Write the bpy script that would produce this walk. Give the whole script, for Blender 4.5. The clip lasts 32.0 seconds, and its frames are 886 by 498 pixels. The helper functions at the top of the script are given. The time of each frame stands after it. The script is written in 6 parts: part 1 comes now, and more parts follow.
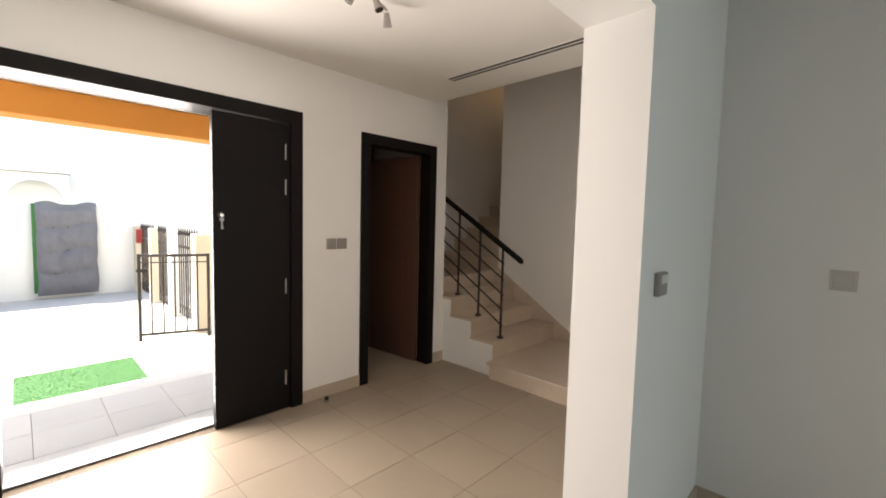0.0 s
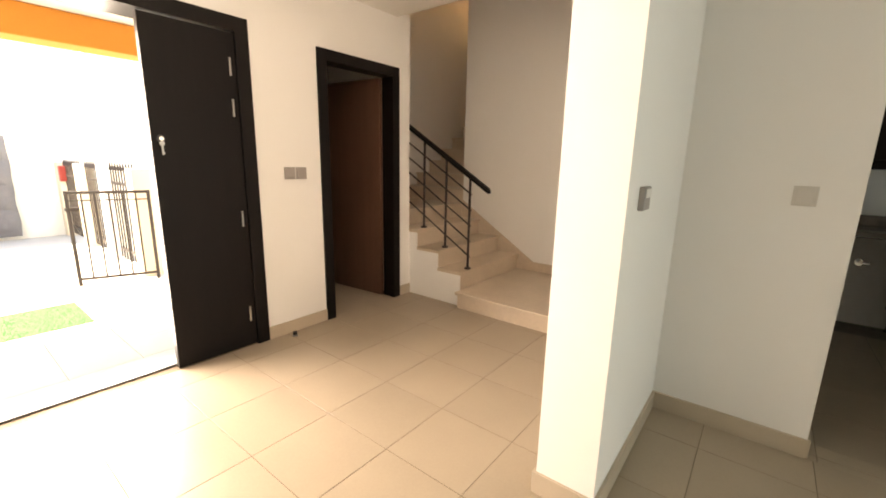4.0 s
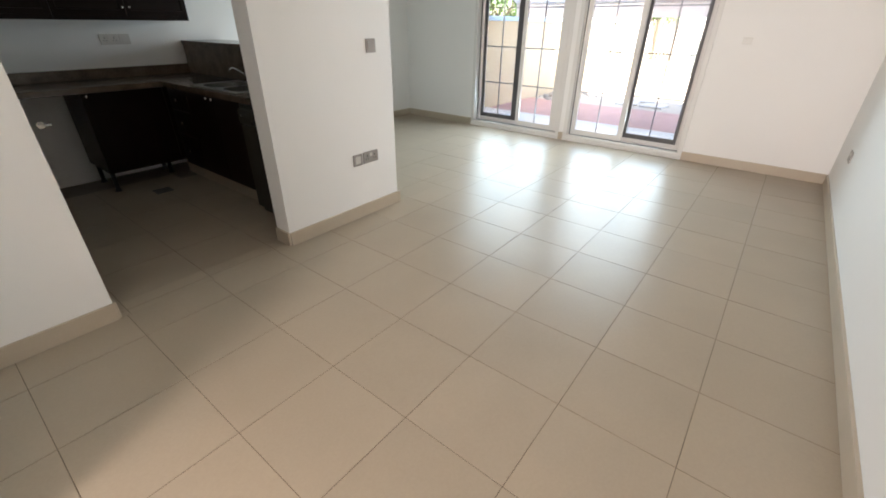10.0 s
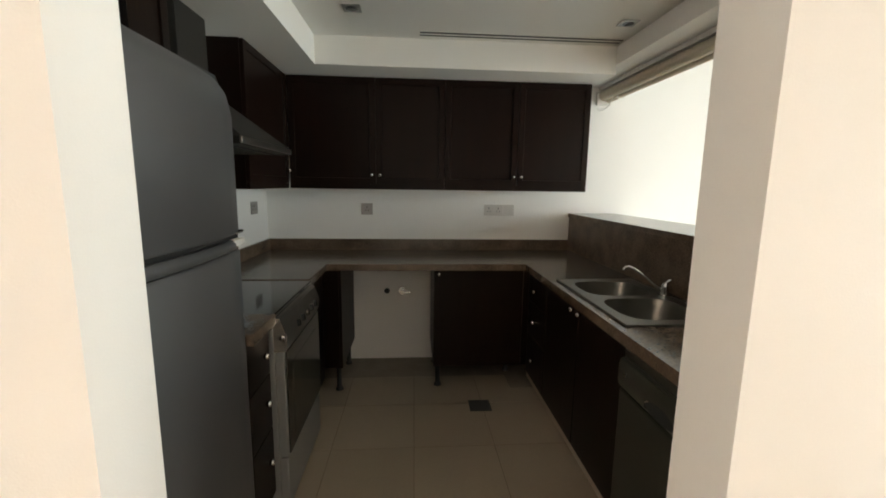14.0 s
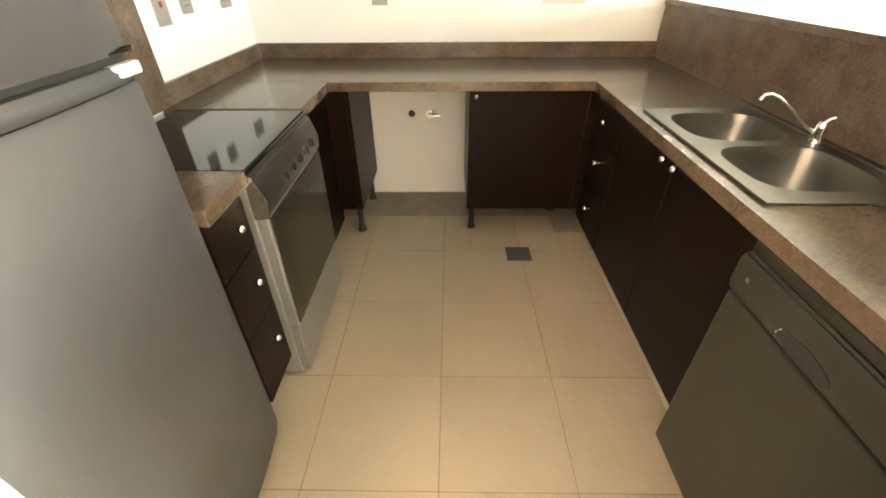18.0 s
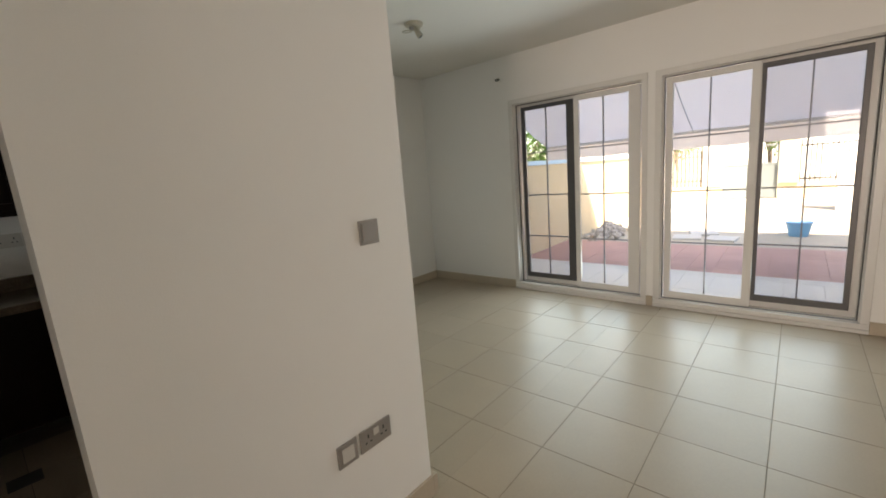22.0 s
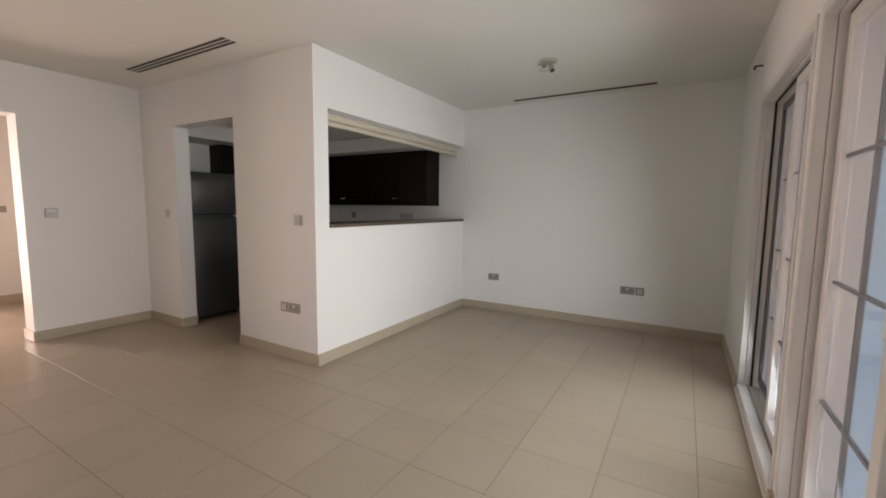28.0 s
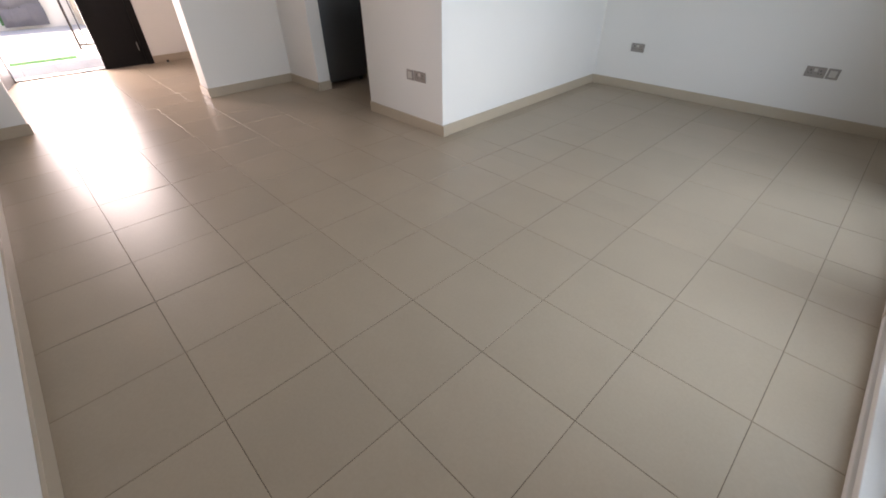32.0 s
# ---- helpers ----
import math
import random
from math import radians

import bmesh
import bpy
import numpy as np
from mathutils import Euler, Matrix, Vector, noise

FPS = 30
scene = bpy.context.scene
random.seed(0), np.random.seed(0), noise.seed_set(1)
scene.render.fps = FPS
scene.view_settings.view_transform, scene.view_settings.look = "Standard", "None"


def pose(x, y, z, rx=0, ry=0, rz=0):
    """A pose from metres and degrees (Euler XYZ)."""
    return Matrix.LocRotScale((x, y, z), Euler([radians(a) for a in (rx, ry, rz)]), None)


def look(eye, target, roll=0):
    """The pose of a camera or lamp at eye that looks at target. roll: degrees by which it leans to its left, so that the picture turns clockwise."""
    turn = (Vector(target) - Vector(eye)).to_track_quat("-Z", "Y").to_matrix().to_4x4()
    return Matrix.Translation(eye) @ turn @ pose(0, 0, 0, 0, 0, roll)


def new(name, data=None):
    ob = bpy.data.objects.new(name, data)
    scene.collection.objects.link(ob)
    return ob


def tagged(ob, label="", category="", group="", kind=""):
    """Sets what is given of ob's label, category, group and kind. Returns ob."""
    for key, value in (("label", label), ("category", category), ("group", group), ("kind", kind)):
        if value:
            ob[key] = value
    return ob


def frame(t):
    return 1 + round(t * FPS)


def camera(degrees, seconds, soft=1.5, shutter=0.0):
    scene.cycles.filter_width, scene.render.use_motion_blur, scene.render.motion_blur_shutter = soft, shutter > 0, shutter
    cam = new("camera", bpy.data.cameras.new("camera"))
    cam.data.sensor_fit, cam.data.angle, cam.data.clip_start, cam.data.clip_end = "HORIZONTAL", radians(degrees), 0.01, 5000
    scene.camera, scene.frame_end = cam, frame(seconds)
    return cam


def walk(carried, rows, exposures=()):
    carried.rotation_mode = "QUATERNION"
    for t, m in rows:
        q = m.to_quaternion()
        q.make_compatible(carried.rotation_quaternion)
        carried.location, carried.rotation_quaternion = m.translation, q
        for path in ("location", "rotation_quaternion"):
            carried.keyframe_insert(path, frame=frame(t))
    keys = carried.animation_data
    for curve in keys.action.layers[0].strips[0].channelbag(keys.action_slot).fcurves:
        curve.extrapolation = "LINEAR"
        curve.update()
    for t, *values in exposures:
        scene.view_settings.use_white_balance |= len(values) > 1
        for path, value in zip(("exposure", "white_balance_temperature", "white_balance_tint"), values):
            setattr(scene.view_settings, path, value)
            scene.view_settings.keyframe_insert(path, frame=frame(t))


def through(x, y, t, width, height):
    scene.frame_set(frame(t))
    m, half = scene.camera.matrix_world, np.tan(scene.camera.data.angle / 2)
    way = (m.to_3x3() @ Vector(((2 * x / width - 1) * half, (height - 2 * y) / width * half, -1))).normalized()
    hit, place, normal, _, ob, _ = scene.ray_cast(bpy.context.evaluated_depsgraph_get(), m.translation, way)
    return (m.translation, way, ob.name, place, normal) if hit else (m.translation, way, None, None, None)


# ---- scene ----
import collections

# ---------------------------------------------------------------- camera
cam = camera(94.2, 32.0, soft=1.8)
PATH = [
    (0, (-2.305, -2.469, 1.467), (-3.693, -1.035, 1.33), 1.4),
    (0.5, (-2.326, -2.468, 1.464), (-3.812, -1.134, 1.351), 1.3),
    (1, (-2.333, -2.462, 1.47), (-3.853, -1.169, 1.337), 1.4),
    (1.5, (-2.346, -2.475, 1.46), (-3.859, -1.191, 1.208), 1.5),
    (2, (-2.357, -2.494, 1.41), (-3.824, -1.229, 0.91), 1.8),
    (2.5, (-2.355, -2.5, 1.371), (-3.755, -1.281, 0.626), 2.0),
    (4.5, (-2.433, -2.424, 1.382), (-3.409, -0.704, 1.082), -1.5),
    (5, (-2.378, -2.368, 1.394), (-2.831, -0.452, 1.043), -0.9),
    (5.5, (-2.316, -2.358, 1.391), (-2.191, -0.396, 1.02), 0.0),
    (6, (-2.294, -2.362, 1.389), (-1.674, -0.494, 1.034), 1.0),
    (6.5, (-2.285, -2.387, 1.389), (-1.261, -0.7, 1.067), 0.8),
    (7, (-2.406, -2.388, 1.42), (-1.054, -0.952, 1.082), 0.1),
    (7.5, (-2.395, -2.411, 1.418), (-0.891, -1.187, 0.929), -0.2),
    (8, (-2.403, -2.379, 1.364), (-0.999, -1.325, 0.406), 1.4),
    (8.5, (-2.418, -2.37, 1.343), (-1.199, -1.493, 0.022), 3.2),
    (9, (-2.429, -2.377, 1.338), (-1.275, -1.565, -0.08), 3.9),
    (9.5, (-2.418, -2.378, 1.347), (-1.173, -1.458, 0.08), 2.3),
    (10, (-2.406, -2.39, 1.373), (-1.024, -1.31, 0.412), 0.6),
    (10.5, (-2.399, -2.396, 1.415), (-0.931, -1.218, 0.74), 0.3),
    (11, (-2.397, -2.383, 1.44), (-0.928, -1.113, 0.961), 0.4),
    (11.5, (-2.31, -2.279, 1.409), (-0.984, -0.832, 1.025), 0.1),
    (12, (-2.1, -2.022, 1.407), (-1.089, -0.328, 1.079), -0.6),
    (12.5, (-1.967, -1.669, 1.392), (-1.269, 0.183, 1.102), -0.5),
    (13, (-1.857, -1.315, 1.41), (-1.328, 0.592, 1.123), -0.8),
    (13.5, (-1.707, -0.944, 1.403), (-1.387, 1.007, 1.103), 0.3),
    (15.5, (-1.544, -0.071, 1.412), (-1.636, 1.902, 1.098), -0.8),
    (16, (-1.54, -0.056, 1.404), (-1.653, 1.86, 0.843), -1.1),
    (16.5, (-1.575, -0.069, 1.337), (-1.645, 1.709, 0.424), 0.1),
    (17, (-1.561, -0.069, 1.378), (-1.63, 1.548, 0.201), -0.4),
    (17.5, (-1.579, -0.076, 1.366), (-1.615, 1.516, 0.156), 0.0),
    (18, (-1.574, -0.078, 1.378), (-1.607, 1.56, 0.23), -0.5),
    (18.5, (-1.566, -0.089, 1.379), (-1.615, 1.669, 0.427), -0.9),
    (19, (-1.536, -0.107, 1.395), (-1.624, 1.787, 0.758), -1.2),
    (19.5, (-1.547, -0.128, 1.417), (-1.628, 1.827, 1.004), -0.9),
    (20, (-1.546, -0.206, 1.405), (-1.506, 1.762, 1.051), -0.9),
    (20.5, (-1.612, -0.383, 1.371), (-1.081, 1.51, 1.005), -1.8),
    (21, (-1.553, -0.571, 1.385), (-0.484, 1.077, 1.007), -2.7),
    (21.5, (-1.379, -0.848, 1.39), (0.013, 0.538, 1.013), -3.3),
    (22, (-1.148, -1.177, 1.419), (0.336, 0.114, 1.06), -4.6),
    (22.5, (-0.816, -1.348, 1.408), (0.671, -0.044, 1.107), -5.5),
    (23, (-0.475, -1.637, 1.428), (0.908, -0.214, 1.174), -5.6),
    (23.5, (-0.148, -1.839, 1.437), (1.044, -0.25, 1.211), -4.8),
    (24, (0.274, -1.98, 1.451), (1.157, -0.198, 1.241), -3.7),
    (24.5, (0.713, -2.156, 1.455), (1.21, -0.23, 1.242), -1.8),
    (25, (1.126, -2.156, 1.453), (1.354, -0.18, 1.24), -1.0),
    (25.5, (1.586, -2.231, 1.437), (1.612, -0.249, 1.168), 0.7),
    (27.5, (2.589, -2.324, 1.351), (1.761, -0.515, 1.146), 0.4),
    (28, (2.615, -2.39, 1.358), (1.61, -0.672, 1.155), 0.7),
    (28.5, (2.588, -2.457, 1.353), (1.423, -0.842, 1.164), 1.1),
    (29, (2.6, -2.509, 1.372), (1.273, -1.021, 1.203), 1.1),
    (29.5, (2.62, -2.524, 1.362), (1.172, -1.153, 1.208), 1.0),
    (30, (2.636, -2.501, 1.368), (1.143, -1.194, 1.116), 0.8),
    (30.5, (2.611, -2.506, 1.366), (1.17, -1.204, 0.889), 0.6),
    (31, (2.58, -2.489, 1.361), (1.235, -1.218, 0.602), 0.2),
    (31.5, (2.579, -2.494, 1.359), (1.326, -1.303, 0.354), -0.2),
    (32, (2.581, -2.5, 1.367), (1.418, -1.379, 0.188), -0.6),
]
walk(cam, [(t, look(eye, target, roll)) for t, eye, target, roll in PATH],
     exposures=[(0, 1.98, 6800, 9), (1, 1.60, 6600, 8), (2, 1.60, 7800, 3), (2.5, 1.80, 8400, 5), (4.5, 2.93, 8400, 12), (5.3, 2.83, 8000, 10), (6, 2.68, 7600, 10), (7, 2.83, 8000, 16), (8, 3.10, 8000, 20), (8.5, 3.08, 7000, 12), (9, 3.18, 6500, 13), (10, 2.93, 7000, 15), (11, 2.95, 7600, 17), (12, 2.75, 8000, 16), (13, 3.15, 8000, 19), (13.5, 3.35, 8000, 17), (15.5, 5.85, 9300, 15), (17, 6.27, 10050, 16), (18, 6.22, 9900, 16), (19, 5.95, 9600, 15), (20.2, 5.60, 9200, 16), (21, 3.50, 8250, 12), (21.5, 2.50, 8050, 14), (22, 2.10, 8000, 16), (23, 1.80, 8000, 18), (24, 1.80, 8100, 19), (25, 1.75, 7900, 19), (28, 2.12, 8050, 27), (30, 2.10, 7550, 22), (31, 2.25, 7000, 21), (32, 2.25, 7050, 23)])

# ---------------------------------------------------------------- light
SUN_ELEVATION, SUN_AZIMUTH = radians(52), radians(234)   # azimuth clockwise from +y
world = bpy.data.worlds.new("sky")
scene.world = world
world.use_nodes = True
sky = world.node_tree.nodes.new("ShaderNodeTexSky")
sky.sky_type, sky.sun_disc = "NISHITA", False
sky.sun_elevation, sky.sun_rotation = SUN_ELEVATION, SUN_AZIMUTH
back = world.node_tree.nodes["Background"]
back.inputs["Strength"].default_value = 0.15
world.node_tree.links.new(sky.outputs["Color"], back.inputs["Color"])

sun = bpy.data.lights.new("sun", "SUN")
sun.energy, sun.angle, sun.color = 5.0, radians(0.6), (1.0, 0.95, 0.88)
sun_ob = new("sun", sun)
sun_dir = Vector((math.sin(SUN_AZIMUTH) * math.cos(SUN_ELEVATION), math.cos(SUN_AZIMUTH) * math.cos(SUN_ELEVATION), math.sin(SUN_ELEVATION)))
sun_ob.matrix_world = look(sun_dir * 40, (0, 0, 0))


def window_light(name, place, toward, w, h, watts, tint, spread=180):
    """The sky's light through an opening."""
    data = bpy.data.lights.new(name, "AREA")
    data.spread = radians(spread)
    data.shape, data.size, data.size_y, data.energy, data.color = "RECTANGLE", w, h, watts, tint
    ob = new(name, data)
    ob.matrix_world = look(place, Vector(place) + Vector(toward))
    return ob


window_light("patio_light_north", (3.010, 0.66, 1.12), (-1, 0, -0.16), 1.15, 1.85, 5.1, (0.63, 0.86, 1.0), 146)
window_light("patio_light_south", (3.010, -0.925, 1.12), (-1, 0, -0.16), 1.15, 1.85, 5.1, (0.63, 0.86, 1.0), 146)
window_light("entrance_light", (-5.62, -2.08, 1.08), (1, 0, 0.05), 0.95, 2.05, 26, (1.0, 0.92, 0.90), 165)


# ---------------------------------------------------------------- materials
def material(name, base, rough=0.5, metal=0.0, vary=0.06, scale=3.0, fine=60.0, bump=0.05, bump_scale=None, spec=0.5, rough_vary=0.0,
             random_tint=0.0, coat=0.0, stretch=None):
    """A surface with slow stains, fine grain, relief and, for loose pieces, a tint of their own."""
    m = bpy.data.materials.new(name)
    m.use_nodes = True
    n, link = m.node_tree.nodes, m.node_tree.links.new
    bsdf = n["Principled BSDF"]
    where = n.new("ShaderNodeTexCoord")
    place = where.outputs["Object"]
    if stretch:
        turn = n.new("ShaderNodeMapping")
        turn.inputs["Scale"].default_value = stretch
        link(place, turn.inputs["Vector"])
        place = turn.outputs["Vector"]
    if random_tint:
        own, far, shift = n.new("ShaderNodeObjectInfo"), n.new("ShaderNodeMath"), n.new("ShaderNodeVectorMath")
        far.operation, far.inputs[1].default_value = "MULTIPLY", 53.0
        link(own.outputs["Random"], far.inputs[0]), link(place, shift.inputs[0]), link(far.outputs[0], shift.inputs[1])
        place = shift.outputs["Vector"]
    slow, quick = n.new("ShaderNodeTexNoise"), n.new("ShaderNodeTexNoise")
    slow.inputs["Scale"].default_value, quick.inputs["Scale"].default_value = scale, fine
    slow.inputs["Detail"].default_value = quick.inputs["Detail"].default_value = 4
    link(place, slow.inputs["Vector"]), link(place, quick.inputs["Vector"])
    both = n.new("ShaderNodeMath")
    both.operation = "MULTIPLY_ADD"
    both.inputs[1].default_value = 0.6
    link(slow.outputs["Fac"], both.inputs[0])
    half = n.new("ShaderNodeMath")
    half.operation = "MULTIPLY"
    half.inputs[1].default_value = 0.4
    link(quick.outputs["Fac"], half.inputs[0]), link(half.outputs[0], both.inputs[2])
    value = both.outputs[0]
    if random_tint:
        info = n.new("ShaderNodeObjectInfo")
        add = n.new("ShaderNodeMath")
        add.operation = "MULTIPLY_ADD"
        add.inputs[1].default_value = random_tint
        link(info.outputs["Random"], add.inputs[0]), link(value, add.inputs[2])
        value = add.outputs[0]
    ramp = n.new("ShaderNodeValToRGB")
    ramp.color_ramp.elements[0].position, ramp.color_ramp.elements[1].position = 0.25, 0.8
    ramp.color_ramp.elements[0].color = (*[c * (1 - vary) for c in base], 1)
    ramp.color_ramp.elements[1].color = (*[min(1, c * (1 + vary)) for c in base], 1)
    link(value, ramp.inputs["Fac"]), link(ramp.outputs["Color"], bsdf.inputs["Base Color"])
    bsdf.inputs["Metallic"].default_value = metal
    bsdf.inputs["Specular IOR Level"].default_value = spec
    bsdf.inputs["Coat Weight"].default_value = coat
    if rough_vary:
        span = n.new("ShaderNodeMapRange")
        span.inputs["To Min"].default_value, span.inputs["To Max"].default_value = rough - rough_vary, rough + rough_vary
        link(slow.outputs["Fac"], span.inputs["Value"]), link(span.outputs["Result"], bsdf.inputs["Roughness"])
    else:
        bsdf.inputs["Roughness"].default_value = rough
    if bump:
        relief = n.new("ShaderNodeBump")
        relief.inputs["Strength"].default_value, relief.inputs["Distance"].default_value = bump, 0.01
        source = quick
        if bump_scale:
            source = n.new("ShaderNodeTexNoise")
            source.inputs["Scale"].default_value = bump_scale
            link(place, source.inputs["Vector"])
        link(source.outputs["Fac"], relief.inputs["Height"]), link(relief.outputs["Normal"], bsdf.inputs["Normal"])
    return m


def granite(name):
    """Polished brown granite: three sizes of grain."""
    m = bpy.data.materials.new(name)
    m.use_nodes = True
    n, link = m.node_tree.nodes, m.node_tree.links.new
    bsdf = n["Principled BSDF"]
    where = n.new("ShaderNodeTexCoord")
    grain, cloud = n.new("ShaderNodeTexVoronoi"), n.new("ShaderNodeTexNoise")
    grain.inputs["Scale"].default_value, cloud.inputs["Scale"].default_value = 140, 9
    cloud.inputs["Detail"].default_value = 6
    link(where.outputs["Object"], grain.inputs["Vector"]), link(where.outputs["Object"], cloud.inputs["Vector"])
    ramp, slow = n.new("ShaderNodeValToRGB"), n.new("ShaderNodeValToRGB")
    stops = ramp.color_ramp.elements
    stops[0].position, stops[0].color = 0.0, (0.085, 0.056, 0.038, 1)
    stops[1].position, stops[1].color = 1.0, (0.22, 0.165, 0.12, 1)
    for p, c in ((0.3, (0.135, 0.092, 0.065, 1)), (0.6, (0.15, 0.104, 0.074, 1))):
        stops.new(p).color = c
    one = n.new("ShaderNodeSeparateColor")
    link(grain.outputs["Color"], one.inputs["Color"]), link(one.outputs["Red"], ramp.inputs["Fac"])
    slow.color_ramp.elements[0].color, slow.color_ramp.elements[1].color = (0.072, 0.048, 0.034, 1), (0.15, 0.108, 0.078, 1)
    slow.color_ramp.elements[0].position, slow.color_ramp.elements[1].position = 0.35, 0.65
    link(cloud.outputs["Fac"], slow.inputs["Fac"])
    mix = n.new("ShaderNodeMix")
    mix.data_type = "RGBA"
    mix.inputs["Factor"].default_value = 0.65
    link(ramp.outputs["Color"], mix.inputs["A"]), link(slow.outputs["Color"], mix.inputs["B"])
    link(mix.outputs["Result"], bsdf.inputs["Base Color"])
    bsdf.inputs["Roughness"].default_value = 0.18
    return m


def glass(name, tint=(0.96, 0.98, 0.98)):
    m = bpy.data.materials.new(name)
    m.use_nodes = True
    n, link = m.node_tree.nodes, m.node_tree.links.new
    n.remove(n["Principled BSDF"])
    clear, shine, mix, edge, rise = n.new("ShaderNodeBsdfTransparent"), n.new("ShaderNodeBsdfGlossy"), n.new("ShaderNodeMixShader"), n.new("ShaderNodeLayerWeight"), n.new("ShaderNodeMapRange")
    power = n.new("ShaderNodeMath")
    power.operation = "POWER"
    power.inputs[1].default_value = 5.0
    clear.inputs["Color"].default_value = (*tint, 1)
    shine.inputs["Roughness"].default_value = 0.02
    rise.inputs["To Min"].default_value, rise.inputs["To Max"].default_value = 0.03, 0.7
    link(edge.outputs["Facing"], power.inputs[0]), link(power.outputs[0], rise.inputs["Value"])
    link(rise.outputs["Result"], mix.inputs["Fac"]), link(clear.outputs[0], mix.inputs[1]), link(shine.outputs[0], mix.inputs[2])
    link(mix.outputs[0], n["Material Output"].inputs["Surface"])
    return m


def mesh_screen(name):
    """Fine dark insect mesh: mostly open."""
    m = bpy.data.materials.new(name)
    m.use_nodes = True
    n, link = m.node_tree.nodes, m.node_tree.links.new
    n["Principled BSDF"].inputs["Base Color"].default_value = (0.10, 0.10, 0.105, 1)
    n["Principled BSDF"].inputs["Roughness"].default_value = 0.8
    clear, mix = n.new("ShaderNodeBsdfTransparent"), n.new("ShaderNodeMixShader")
    mix.inputs["Fac"].default_value = 0.14
    link(clear.outputs[0], mix.inputs[1]), link(n["Principled BSDF"].outputs[0], mix.inputs[2])
    link(mix.outputs[0], n["Material Output"].inputs["Surface"])
    return m


MESH = mesh_screen("dark_insect_mesh")
WALL = material("white_wall_paint", (0.85, 0.835, 0.81), 0.6, vary=0.025, scale=1.2, fine=220, bump=0.06)
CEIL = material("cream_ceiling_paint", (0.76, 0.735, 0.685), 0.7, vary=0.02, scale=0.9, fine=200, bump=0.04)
TILE = material("beige_floor_tile", (0.388, 0.318, 0.241), 0.34, spec=0.30, vary=0.085, scale=2.2, fine=90, bump=0.012, rough_vary=0.015, random_tint=0.16)
# blue tint paints the windows' cool sheen into the tile's reflections
TILE.node_tree.nodes["Principled BSDF"].inputs["Specular Tint"].default_value = (0.74, 0.90, 1.0, 1)
GROUT = material("brown_tile_grout", (0.17, 0.13, 0.09), 0.85, vary=0.6, scale=2.6, fine=60, bump=0.2)
SKIRT = material("beige_skirting_tile", (0.50, 0.42, 0.325), 0.32, vary=0.06, scale=4, fine=90, bump=0.01)
WOOD = material("dark_wenge_wood", (0.0105, 0.0045, 0.003), 0.34, spec=0.12, vary=0.35, scale=2.0, fine=26, bump=0.05, stretch=(9, 9, 0.7))
DOORWOOD = material("dark_brown_door", (0.006, 0.004, 0.0035), 0.5, spec=0.18, vary=0.3, scale=2.0, fine=30, bump=0.05, stretch=(9, 9, 0.6))
BROWN = material("brown_veneer", (0.115, 0.058, 0.038), 0.45, vary=0.2, scale=2.0, fine=30, bump=0.03, stretch=(7, 7, 0.6))
GRANITE = granite("brown_granite")
STEEL = material("brushed_steel", (0.36, 0.355, 0.34), 0.30, metal=1.0, vary=0.06, scale=5, fine=200, bump=0.02, stretch=(1, 1, 14))
SILVER = material("silver_painted_steel", (0.36, 0.365, 0.36), 0.38, metal=0.65, vary=0.04, scale=1.5, fine=300, bump=0.01)
CHROME = material("polished_chrome", (0.78, 0.78, 0.77), 0.08, metal=1.0, vary=0.03, bump=0)
WHITEALU = material("white_coated_aluminium", (0.72, 0.70, 0.67), 0.35, vary=0.03, scale=3, fine=120, bump=0.01)
GREYALU = material("grey_aluminium_bar", (0.27, 0.275, 0.285), 0.4, metal=0.3, vary=0.05, bump=0)
DARKALU = material("dark_bronze_screen_frame", (0.09, 0.088, 0.09), 0.4, metal=0.3, vary=0.12, bump=0.01)
BLACK = material("black_gloss_glass", (0.012, 0.012, 0.012), 0.07, vary=0.1, bump=0)
BLACKPL = material("black_plastic", (0.02, 0.02, 0.02), 0.5, vary=0.2, bump=0.02)
SWITCH = material("grey_metal_switch_plate", (0.36, 0.33, 0.31), 0.38, metal=0.45, vary=0.06, fine=200, bump=0.01)
SWITCHIN = material("pale_switch_insert", (0.60, 0.57, 0.53), 0.45, vary=0.04, bump=0)
WHITEPL = material("white_plastic", (0.74, 0.72, 0.68), 0.4, vary=0.03, bump=0)
PALEMARBLE = material("pale_polished_marble", (0.74, 0.72, 0.68), 0.25, vary=0.06, scale=5, fine=40, bump=0.01)
MARBLE = material("beige_marble_stair", (0.60, 0.49, 0.38), 0.28, vary=0.1, scale=5, fine=40, bump=0.01)
IRON = material("dark_brown_painted_iron", (0.030, 0.020, 0.016), 0.45, metal=0.3, vary=0.2, bump=0.03)
GLASS = glass("clear_window_glass")
# tint added to warm the sky's light that enters the stairwell
WARMGLASS = glass("light_warming_glass", (0.80, 0.58, 0.38))
CEMENT = material("bare_grey_cement", (0.30, 0.265, 0.215), 0.9, vary=0.25, scale=9, fine=80, bump=0.4)


# ---------------------------------------------------------------- building blocks
def box(bm, x0, x1, y0, y1, z0, z1, bevel=0.0):
    """Adds a box to bm; bevel rounds its edges."""
    m = Matrix.Translation(((x0 + x1) / 2, (y0 + y1) / 2, (z0 + z1) / 2)) @ Matrix.Diagonal((abs(x1 - x0), abs(y1 - y0), abs(z1 - z0), 1))
    made = bmesh.ops.create_cube(bm, size=1.0, matrix=m)
    if bevel:
        edges = list({e for v in made["verts"] for e in v.link_edges})
        bmesh.ops.bevel(bm, geom=edges, offset=bevel, segments=2, affect="EDGES", profile=0.5)
    return bm


